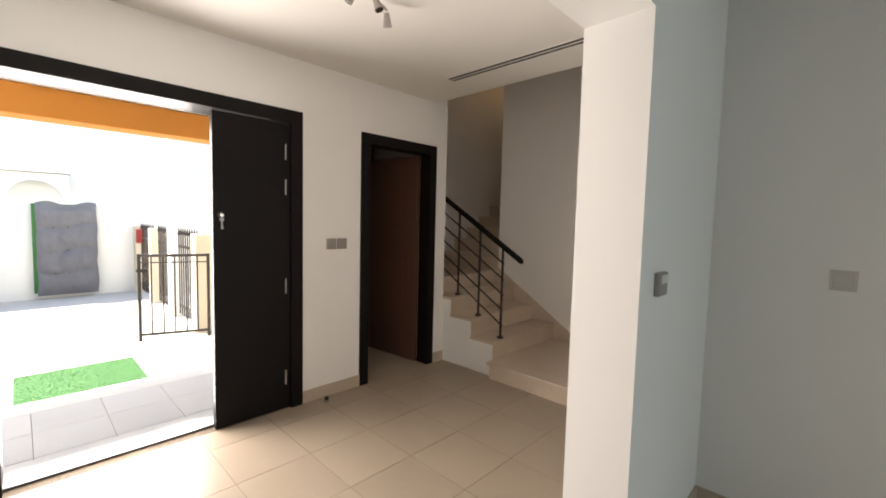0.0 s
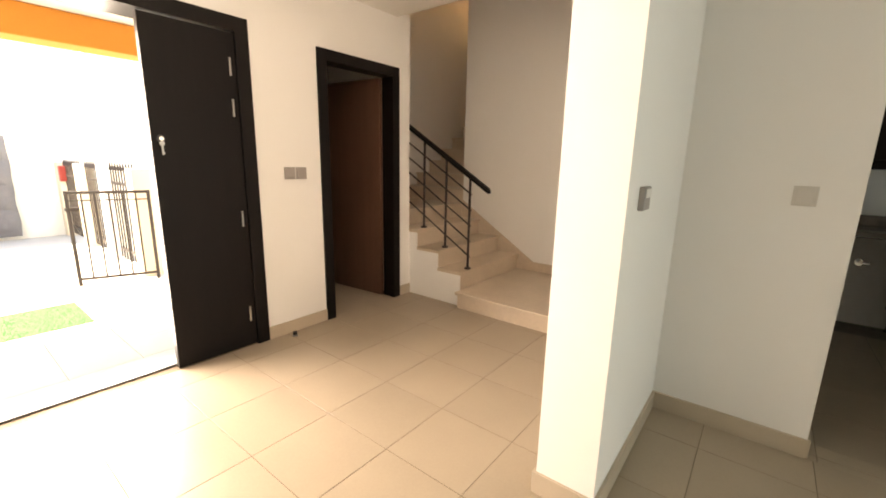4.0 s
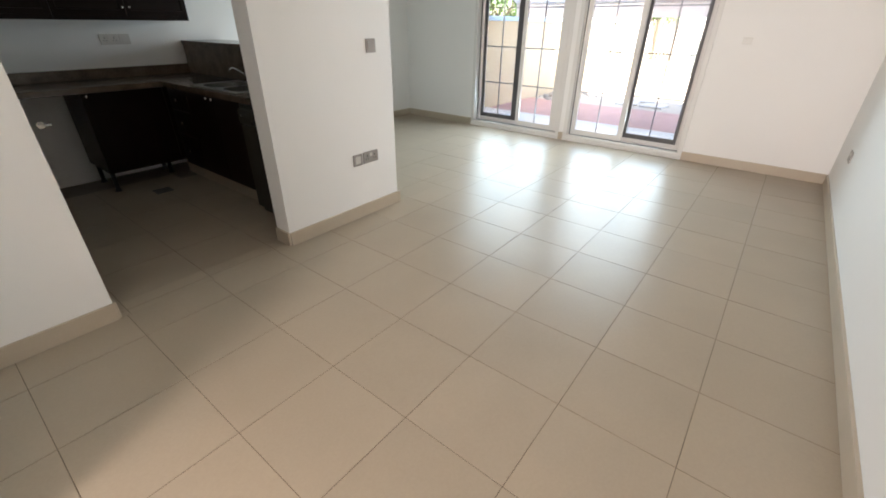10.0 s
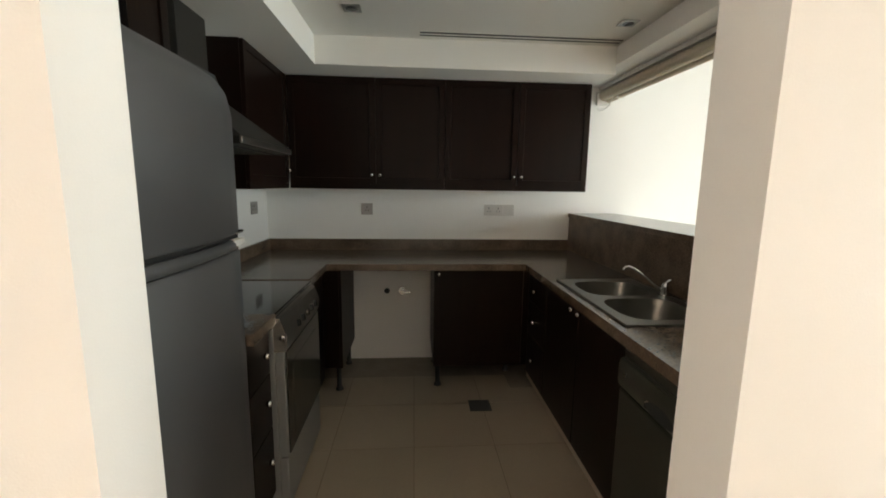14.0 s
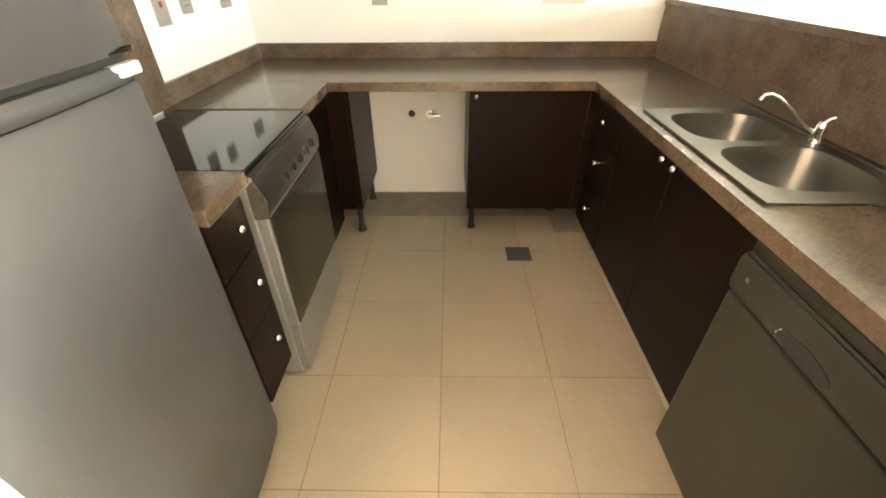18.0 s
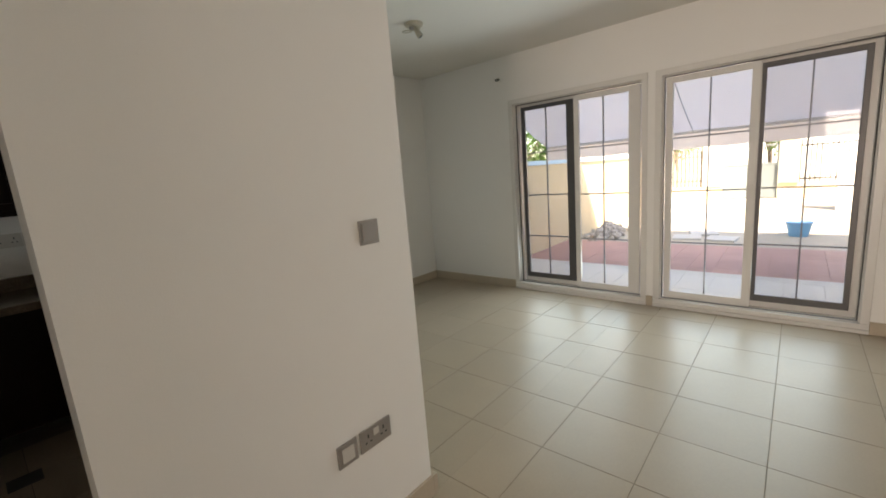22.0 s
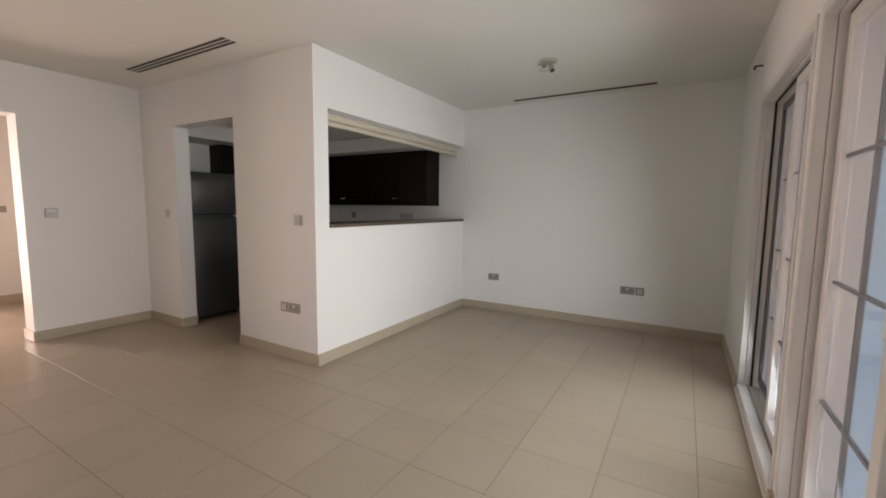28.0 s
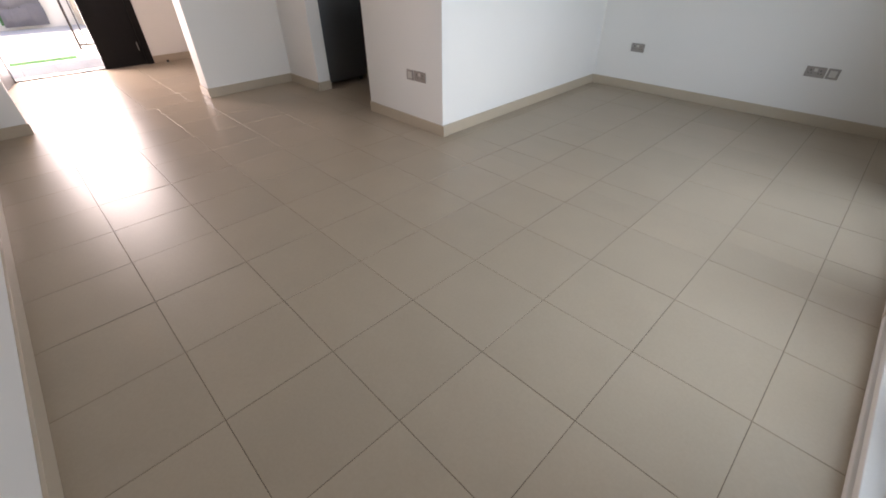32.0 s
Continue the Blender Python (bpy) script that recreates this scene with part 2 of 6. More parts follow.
def rod(bm, a, b, r, seg=12, r2=None):
    """Adds a closed round bar from a to b."""
    a, b = Vector(a), Vector(b)
    turn = (b - a).to_track_quat("Z", "Y").to_matrix().to_4x4()
    m = Matrix.Translation((a + b) / 2) @ turn
    bmesh.ops.create_cone(bm, cap_ends=True, segments=seg, radius1=r, radius2=r if r2 is None else r2, depth=(b - a).length, matrix=m)
    return bm


def ball(bm, c, r, flat=1.0, seg=14):
    bmesh.ops.create_uvsphere(bm, u_segments=seg, v_segments=max(6, seg // 2), radius=r, matrix=Matrix.Translation(c) @ Matrix.Diagonal((1, 1, flat, 1)))
    return bm


def tube(bm, points, r, seg=10):
    """Adds a bent round bar through the points."""
    rings = []
    pts = [Vector(p) for p in points]
    for i, p in enumerate(pts):
        d = (pts[min(i + 1, len(pts) - 1)] - pts[max(i - 1, 0)]).normalized()
        q = d.to_track_quat("Z", "Y")
        rings.append([bm.verts.new(p + q @ Vector((r * math.cos(k * math.tau / seg), r * math.sin(k * math.tau / seg), 0))) for k in range(seg)])
    for one, two in zip(rings, rings[1:]):
        for k in range(seg):
            bm.faces.new((one[k], one[(k + 1) % seg], two[(k + 1) % seg], two[k]))
    bm.faces.new(rings[0][::-1]), bm.faces.new(rings[-1])
    return bm


def prism(bm, outline, axis, a, b):
    """Adds the outline (pairs), drawn across the axis, pushed from a to b along it."""
    def at(p, d):
        return {"x": (d, p[0], p[1]), "y": (p[0], d, p[1]), "z": (p[0], p[1], d)}[axis]
    one, two = [bm.verts.new(at(p, a)) for p in outline], [bm.verts.new(at(p, b)) for p in outline]
    bm.faces.new(one), bm.faces.new(two[::-1])
    for k in range(len(outline)):
        j = (k + 1) % len(outline)
        bm.faces.new((one[k], two[k], two[j], one[j]))
    bmesh.ops.recalc_face_normals(bm, faces=bm.faces)
    return bm


def ring(bm, x0, x1, y0, y1, z0, z1, f):
    """Adds a closed rectangular frame, f wide, in the y-z plane."""
    loops = []
    for x in (x0, x1):
        for d in (0, f):
            loops.append([bm.verts.new((x, y, z)) for y, z in ((y0 + d, z0 + d), (y1 - d, z0 + d), (y1 - d, z1 - d), (y0 + d, z1 - d))])
    a, b, c, d = loops
    for one, two in ((a, b), (b, d), (d, c), (c, a)):
        for k in range(4):
            bm.faces.new((one[k], one[(k + 1) % 4], two[(k + 1) % 4], two[k]))
    bmesh.ops.recalc_face_normals(bm, faces=bm.faces)
    return bm


def arch(bm, x0, x1, y0, y1, z0, z1, w):
    """Adds a three-sided door lining, w wide, open at its foot."""
    return prism(bm, [(y0, z0), (y0, z1), (y1, z1), (y1, z0), (y1 - w, z0), (y1 - w, z1 - w), (y0 + w, z1 - w), (y0 + w, z0)], "x", x0, x1)


def mesh_of(name, bm, mat, smooth=False):
    data = bpy.data.meshes.new(name)
    bm.to_mesh(data)
    bm.free()
    data.materials.append(mat)
    if smooth:
        data.polygons.foreach_set("use_smooth", [True] * len(data.polygons))
        data.set_sharp_from_angle(angle=radians(40))
    return data


def thing(name, place, label, category, group="", kind=""):
    """An Empty at the thing's base, which parents its parts."""
    ob = new(name)
    ob.empty_display_size = 0.1
    ob.location = place
    return tagged(ob, label, category, group, kind)


def origin(ob):
    v = Vector(ob.location)
    return v + origin(ob.parent) if ob.parent else v


def part(name, bm, mat, parent, label="", smooth=False):
    """Links bm, given in the world's metres, as one mesh under a thing or a part."""
    at = origin(parent)
    bmesh.ops.translate(bm, verts=bm.verts, vec=-at)
    ob = new(name, mesh_of(name, bm, mat, smooth))
    ob.parent = parent
    return tagged(ob, label)


def solid(name, bm, mat, label, category, group="", kind="", smooth=False, place=None):
    """A thing that is one mesh, its origin at place (or at its lowest middle)."""
    if place is None:
        lo = [min(v.co[i] for v in bm.verts) for i in range(3)]
        hi = [max(v.co[i] for v in bm.verts) for i in range(3)]
        place = ((lo[0] + hi[0]) / 2, (lo[1] + hi[1]) / 2, lo[2])
    bmesh.ops.translate(bm, verts=bm.verts, vec=-Vector(place))
    ob = new(name, mesh_of(name, bm, mat, smooth))
    ob.location = place
    return tagged(ob, label, category, group, kind)


def boxes(*rows, bevel=0.0):
    bm = bmesh.new()
    for r in rows:
        box(bm, *r, bevel=bevel)
    return bm


def structure(name, bm, mat, label, category="wall"):
    ob = new(name, mesh_of(name, bm, mat))
    return tagged(ob, label, category, kind="structure")


# ---------------------------------------------------------------- plan, in metres
XW, WT = -2.782, 0.24          # living room's west wall (its face), its thickness
XE, YS, YN = 3.035, -2.96, 2.612  # east, south and north faces
CZ, ET = 2.63, 0.31             # ceiling; thickness of the garden wall of the house
XF = -5.28                     # front wall's inner face
XH = XW - WT                   # the hall's east face
KD0, KD1, KDZ = -2.10, -1.062, 2.168  # kitchen doorway
KT = 0.155                     # thickness of the kitchen's front wall
OP0, OP1, OPZ = -2.64, -1.023, 2.17   # opening between hall and living room
PTZ0, PTZ1 = 1.197, 2.165      # pass-through
KX0, KX1 = -2.725, -0.35       # kitchen's side walls (their faces)
KCZ = 2.275                    # kitchen ceiling
STAIR_Y, STAIR_YN = 0.655, 1.78
SK = 0.098                     # skirting height
UP = 5.3                       # top of the storey above

# ---------------------------------------------------------------- walls
structure("wall_west", boxes((XH, XW, OP1, KT - KT, 0, CZ), (XH, XW, YS - 0.25, OP0, 0, CZ), (XH, XW, OP0, OP1, OPZ, CZ)), WALL,
          "white painted partition with a wide opening into the hall")
structure("wall_kitchen_front", boxes((KD1, 0, 0, KT, 0, CZ), (XH, KD0, 0, KT, 0, CZ), (KD0, KD1, 0, KT, KDZ, CZ)), WALL,
          "white painted wall with the open kitchen doorway")
structure("wall_pass_through", boxes((KX1, 0, KT, YN, 0, PTZ0 - 0.03), (KX1, 0, KT, YN, PTZ1, CZ)), WALL,
          "white painted half wall under and over the kitchen hatch")
structure("wall_north", boxes((KX0 - 0.2, XE + ET, YN, YN + 0.25, 0, CZ)), WALL, "plain white painted end wall")
structure("wall_south", boxes((XH, XE, YS - 0.25, YS, 0, CZ)), WALL, "plain white painted side wall")
structure("wall_kitchen_west", boxes((XH, KX0, KT, YN, 0, CZ)), WALL, "plain white painted kitchen wall")
PA0, PA1, PB0, PB1, PZ0, PZ1 = -0.115, 1.335, -1.645, -0.175, 0.06, 2.16
structure("wall_east", boxes((XE, XE + ET, PA1, YN, 0, CZ), (XE, XE + ET, PB1, PA0, 0, CZ), (XE, XE + ET, YS - 0.25, PB0, 0, CZ),
                             (XE, XE + ET, PB0, PB1, PZ1, CZ), (XE, XE + ET, PA0, PA1, PZ1, CZ),
                             (XE, XE + ET, PB0, PB1, -0.1, PZ0 - 0.03), (XE, XE + ET, PA0, PA1, -0.1, PZ0 - 0.03)), WALL,
          "white painted wall around two sliding patio doors")
FD0, FD1, FDZ = -2.66, -0.955, 2.25     # front door frame, outer edges
WC0, WC1, WCZ = -0.423, 0.468, 2.20     # cloakroom door frame, outer edges
XO = XF - 0.25
structure("wall_front", boxes((XO, XF, YS - 0.25, FD0, 0, CZ), (XO, XF, FD1, WC0, 0, CZ), (XO, XF, WC1, STAIR_Y - 0.03, 0, CZ),
                              (XO, XF, FD0, FD1, FDZ, CZ), (XO, XF, WC0, WC1, WCZ, CZ)), WALL,
          "white painted front wall with entrance and cloakroom doors")
structure("wall_hall_south", boxes((XF, XH, YS - 0.25, YS, 0, CZ)), WALL, "plain white painted hall wall")
SX = -5.43                     # where the stairs turn north behind the wall
structure("wall_stair_north", boxes((SX, XH, STAIR_YN, STAIR_YN + 0.2, 0, UP), (SX, SX + 0.2, STAIR_YN + 0.2, 3.6, 0, UP)), WALL, "plain painted stairwell wall")
# the high opening and its window are added, unseen, to brighten the stairwell
structure("wall_stair_west", boxes((-6.65, -6.45, STAIR_Y - 0.15, 3.8, 0, UP), (-6.45, -6.25, 3.6, 3.8, 0, UP), (-5.50, SX + 0.2, 3.6, 3.8, 0, UP),
                                   (-6.25, -5.50, 3.6, 3.8, 0, 3.2), (-6.25, -5.50, 3.6, 3.8, 4.7, UP)), WALL, "plain painted stairwell end wall")
root = thing("stair_light_opening", (-5.875, 3.7, 3.2), "unseen white framed window added to brighten the stairwell", "window", kind="structure")
part("window_frame", boxes((-6.25, -6.19, 3.67, 3.73, 3.2, 4.7), (-5.56, -5.50, 3.67, 3.73, 3.2, 4.7), (-6.19, -5.56, 3.67, 3.73, 3.2, 3.26), (-6.19, -5.56, 3.67, 3.73, 4.64, 4.7)), WHITEALU, root)
part("pane", boxes((-6.19, -5.56, 3.695, 3.70, 3.26, 4.64)), WARMGLASS, root)
structure("wall_stair_south", boxes((-6.45, XO, STAIR_Y - 0.15, STAIR_Y - 0.03, 0, UP)), WALL, "plain painted stairwell wall behind the cloakroom")
CY = 0.46                      # edge of the hall ceiling at the stairwell
structure("wall_stair_upper", boxes((XF, XH, CY - 0.12, CY, CZ + 0.3, UP), (XH, XH + 0.15, CY - 0.12, STAIR_YN + 0.2, CZ, UP), (XO, XF, CY - 0.12, STAIR_Y - 0.03, CZ, UP)), WALL,
          "plain painted upper stairwell wall")
structure("wall_cloakroom", boxes((-6.48, -6.38, -0.8, STAIR_Y - 0.15, 0, CZ), (-6.48, XO, -0.9, -0.8, 0, CZ)), BROWN, "dark brown cloakroom wall")
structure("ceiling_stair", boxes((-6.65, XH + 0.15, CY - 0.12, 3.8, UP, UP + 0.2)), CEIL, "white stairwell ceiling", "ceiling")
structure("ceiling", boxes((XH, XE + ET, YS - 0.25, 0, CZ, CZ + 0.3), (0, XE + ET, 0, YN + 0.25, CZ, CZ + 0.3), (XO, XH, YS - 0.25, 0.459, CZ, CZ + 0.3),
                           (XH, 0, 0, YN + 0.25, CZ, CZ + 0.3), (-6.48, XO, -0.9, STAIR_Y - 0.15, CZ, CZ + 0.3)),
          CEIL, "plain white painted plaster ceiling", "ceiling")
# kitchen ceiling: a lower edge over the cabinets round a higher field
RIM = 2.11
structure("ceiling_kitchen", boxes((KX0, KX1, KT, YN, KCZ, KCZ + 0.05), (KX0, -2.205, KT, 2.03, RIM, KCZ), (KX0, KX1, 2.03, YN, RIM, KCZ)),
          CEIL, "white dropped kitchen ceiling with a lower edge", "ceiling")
structure("wall_upper_garden", boxes((XE, XE + ET, YS - 0.25, YN + 0.25, CZ + 0.301, 8.7)), WALL, "plain upper storey of the house above the garden")

# ---------------------------------------------------------------- skirting
def skirt(name, x0, x1, y0, y1):
    return structure(name, boxes((x0, x1, y0, y1, 0, SK), bevel=0.002), SKIRT, "beige ceramic tile skirting", "skirting")


S = 0.014
for row in ((XW, KD0, -S, 0), (KD1, 0.0, -S, 0), (XW, XW + S, OP1, -S), (XW, XW + S, YS + S, OP0), (XH - S, XW + S, OP1 - S, OP1), (XH - S, XW + S, OP0, OP0 + S),
            (XW, XE, YS, YS + S), (XE - S, XE, YS + S, PB0), (XE - S, XE, PA1, YN - S), (0, XE, YN - S, YN), (0, S, 0.06, YN - S),
            (XE - S - 0.008, XE, PB1 + 0.002, PA0 - 0.002),
            (XF, XF + S, FD1, WC0), (XF, XF + S, WC1, STAIR_Y - 0.03), (XF, XF + S, YS, FD0), (XH - S, XH, OP1, STAIR_Y - 0.12),
            (XH - S, XH, YS, OP0), (XF + S, XH - S, YS, YS + S), (KD0, KD0 + S, 0, KT), (KD1 - S, KD1, 0, KT)):
    skirt("baseboard", *row)
structure("baseboard_corner", boxes((-0.0, S + 0.012, -S, 0.058, 0, SK), bevel=0.002), SKIRT, "beige tile skirting piece around the wall corner", "skirting")

# ---------------------------------------------------------------- floor slab (tiles at the end of the file)
structure("floor", boxes((XO, XE + ET, YS - 0.25, YN + 0.25, -0.3, -0.0016), (-6.48, XO, -0.9, STAIR_Y, -0.3, -0.0016)), GROUT, "beige ceramic tiled floor with dark joints", "floor")


# ---------------------------------------------------------------- patio doors
def frame_ring(bm, x0, x1, y0, y1, z0, z1, fs, fn, fb, ft):
    """Adds a closed frame in the y-z plane with a width of its own on the south, north, foot and head."""
    loops = []
    for x in (x0, x1):
        loops.append([bm.verts.new((x, y, z)) for y, z in ((y0, z0), (y1, z0), (y1, z1), (y0, z1))])
        loops.append([bm.verts.new((x, y, z)) for y, z in ((y0 + fs, z0 + fb), (y1 - fn, z0 + fb), (y1 - fn, z1 - ft), (y0 + fs, z1 - ft))])
    a, b, c, d = loops
    for one, two in ((a, b), (b, d), (d, c), (c, a)):
        for k in range(4):
            bm.faces.new((one[k], one[(k + 1) % 4], two[(k + 1) % 4], two[k]))
    bmesh.ops.recalc_face_normals(bm, faces=bm.faces)
    bmesh.ops.bevel(bm, geom=bm.edges[:], offset=0.0025, segments=1, affect="EDGES")
    return bm


def glazing(x, y0, y1, z0, z1, panel):
    """A pane with one upright and three level bars."""
    pane = part("pane", boxes((x, x + 0.004, y0, y1, z0, z1)), GLASS, panel)
    pane.visible_shadow = False
    mid = (y0 + y1) / 2
    part("glazing_bar", boxes((x - 0.006, x + 0.010, mid - 0.0055, mid + 0.0055, z0, z1)), GREYALU, panel)
    for q in range(1, 4):
        z = z0 + (z1 - z0) * q / 4
        part("glazing_bar", boxes((x - 0.005, x + 0.009, y0, y1, z - 0.006, z + 0.006)), GREYALU, panel)


def patio_door(name, y0, y1, front, rear, screen, pull, label):
    """Two-panel sliding door: a front panel, and a rear one behind a dark insect screen frame.
    front and rear: outer edges and stile widths; screen: outer edges and stile widths of the dark frame."""
    root = thing(name, (XE + 0.08, (y0 + y1) / 2, PZ0 - 0.03), label, "patio door", kind="structure")
    x = XE
    bm = arch(bmesh.new(), x - 0.006, x + 0.036, y0 + 0.001, y1 - 0.001, 0.0735, PZ1 - 0.001, 0.052)
    bmesh.ops.bevel(bm, geom=bm.edges[:], offset=0.004, segments=2, affect="EDGES")
    part("architrave", bm, WHITEALU, root)
    bm = arch(bmesh.new(), x + 0.0365, x + 0.19, y0 + 0.001, y1 - 0.001, 0.0735, PZ1 - 0.001, 0.058)
    part("jamb_lining", bm, WHITEALU, root)
    part("door_sill", boxes((x - 0.02, x + 0.19, y0 + 0.001, y1 - 0.001, 0.0, 0.03), (x - 0.008, x + 0.19, y0 + 0.001, y1 - 0.001, 0.031, 0.073), bevel=0.003), WHITEALU, root)
    # black strip paints the shade of the groove between lining and panels
    part("gap_shade", arch(bmesh.new(), x + 0.066, x + 0.080, y0 + 0.0592, y1 - 0.0592, 0.0735, PZ1 - 0.0592, 0.005), BLACKPL, root, "black strip for the shade in the gap round the panels")
    part("sill_track", boxes((x + 0.050, x + 0.056, y0 + 0.06, y1 - 0.06, 0.0735, 0.084)), GREYALU, root, "grey metal running track")
    a, b, fs, fn = front
    panel = part("sliding_panel", frame_ring(bmesh.new(), x + 0.062, x + 0.100, a, b, 0.078, 2.087, fs, fn, 0.069, 0.050), WHITEALU, root)
    glazing(x + 0.085, a + fs, b - fn, 0.147, 2.037, panel)
    a, b, fs, fn = rear
    panel = part("sliding_panel", frame_ring(bmesh.new(), x + 0.122, x + 0.158, a, b, 0.078, 2.100, fs, fn, 0.069, 0.060), WHITEALU, root)
    glazing(x + 0.140, a + fs, b - fn, 0.147, 2.04, panel)
    a, b, fs, fn = screen
    part("screen_frame", frame_ring(bmesh.new(), x + 0.104, x + 0.120, a, b, 0.130, 2.073, fs, fn, 0.055, 0.042), DARKALU, panel, "dark bronze insect screen frame")
    mesh = part("insect_mesh", boxes((x + 0.111, x + 0.1125, a + fs, b - fn, 0.185, 2.031)), MESH, panel, "fine dark insect mesh")
    mesh.visible_shadow = False
    part("handle", boxes((x + 0.048, x + 0.062, pull - 0.010, pull + 0.010, 1.02, 1.13), bevel=0.005), WHITEPL, root, "white plastic pull")
    return root


patio_door("door_patio_north", PA0, PA1, (-0.034, 0.606, 0.104, 0.050), (0.60, 1.260, 0.10, 0.055), (0.623, 1.235, 0.083, 0.042), 0.580,
           "white aluminium sliding patio door with grey glazing bars")
patio_door("door_patio_south", PB0, PB1, (-0.922, -0.250, 0.062, 0.053), (-1.585, -0.865, 0.085, 0.085), (-1.535, -0.905, 0.036, 0.046), -0.895,
           "white aluminium sliding patio door with a dark screen frame")

# ---------------------------------------------------------------- front door
def front_door():
    root = thing("door_front", (XF - 0.1, (FD0 + FD1) / 2, 0), "dark brown wooden double entrance door, one leaf open", "door", kind="structure")
    w = 0.10
    part("door_frame", arch(bmesh.new(), XO, XF + 0.015, FD0, FD1, 0, FDZ, w - 0.01), DOORWOOD, root)
    part("threshold", boxes((-5.625, XF - 0.095, FD0, FD1, -0.03, 0.006), bevel=0.003), PALEMARBLE, root, "pale marble threshold")
    part("threshold_strip", boxes((XF - 0.094, XF - 0.078, FD0 + 0.08, FD1 - 0.08, 0.0, 0.012), bevel=0.002), DARKALU, root, "dark metal weather strip")
    # closed narrow leaf
    a, b = -1.575, FD1 - w + 0.02
    leaf = part("closed_leaf", boxes((XF - 0.05, XF - 0.002, a, b, 0.008, FDZ - w), bevel=0.003), DOORWOOD, root)
    ky = a + 0.048
    part("lock_rosette", rod(bmesh.new(), (XF - 0.002, ky, 1.468), (XF + 0.010, ky, 1.468), 0.022, 20, 0.019), DARKALU, leaf, smooth=True)
    part("key_barrel", rod(bmesh.new(), (XF + 0.010, ky, 1.468), (XF + 0.016, ky, 1.468), 0.012, 14), CHROME, leaf, smooth=True)
    bm = rod(bmesh.new(), (XF + 0.014, ky, 1.440), (XF + 0.017, ky, 1.440), 0.014, 18)
    box(bm, XF + 0.014, XF + 0.017, ky - 0.005, ky + 0.005, 1.375, 1.430)
    box(bm, XF + 0.014, XF + 0.017, ky + 0.005, ky + 0.009, 1.378, 1.392)
    part("key", bm, STEEL, leaf, "steel key left hanging in the lock")
    for z in (0.25, 0.95, 1.686, 1.942):
        part("hinge", rod(bmesh.new(), (XF + 0.004, b - 0.05, z - 0.055), (XF + 0.004, b - 0.05, z + 0.055), 0.007), STEEL, leaf, smooth=True)
    return root


front_root = front_door()


def open_leaf():
    """The wide leaf stands open into the hall, grooved on its outer face."""
    h, wid = FDZ - 0.115, 1.06
    bm = boxes((0, wid, -0.05, 0, 0.008, h), bevel=0.003)
    data = mesh_of("open_leaf", bm, DAYLITWOOD)
    ob = new("open_leaf", data)
    ob.parent = front_root
    m = Matrix.Translation(Vector((XF - 0.0, FD0 + 0.085, 0)) - origin(front_root)) @ pose(0, 0, 0, 0, 0, LEAF_TURN)
    ob.matrix_basis = m
    for k in range(9):
        x = 0.09 + k * 0.11
        bm = boxes((x, x + 0.016, 0.0, 0.0025, 0.16, h - 0.14))
        g = new("groove", mesh_of("groove", bm, BLACKPL))
        g.parent = ob
    bm = boxes((wid - 0.09, wid - 0.05, 0.0, 0.006, 0.9, 1.14), bevel=0.002)
    p = new("lock_plate", mesh_of("lock_plate", bm, STEEL))
    p.parent = ob
    tagged(p, "steel lock plate")


# lighter copy of the door brown: daylight on the open leaf, in its colour
DAYLITWOOD = material("daylit_brown_door_face", (0.022, 0.016, 0.014), 0.45, spec=0.22, vary=0.25, scale=2.0, fine=30, bump=0.04, stretch=(9, 9, 0.6))
LEAF_TURN = -14.0
open_leaf()

# ---------------------------------------------------------------- cloakroom door
root = thing("door_cloakroom", (XF - 0.1, (WC0 + WC1) / 2, 0), "dark brown door frame with its door open", "door", kind="structure")
part("door_frame", arch(bmesh.new(), XF - 0.13, XF + 0.018, WC0, WC1, 0, WCZ, 0.085), DOORWOOD, root)
bm = boxes((XF - 0.90, XF - 0.132, WC1 - 0.125, WC1 - 0.085, 0.008, WCZ - 0.09), bevel=0.003)
bmesh.ops.rotate(bm, verts=bm.verts, cent=(XF - 0.132, WC1 - 0.09, 0), matrix=Matrix.Rotation(radians(5), 3, "Z"))
part("door_leaf", bm, BROWN, root, "reddish brown veneered leaf, standing open")

# ---------------------------------------------------------------- stairs
RISE0, RISE, GO, X1 = 0.158, 0.174, 0.276, -4.62


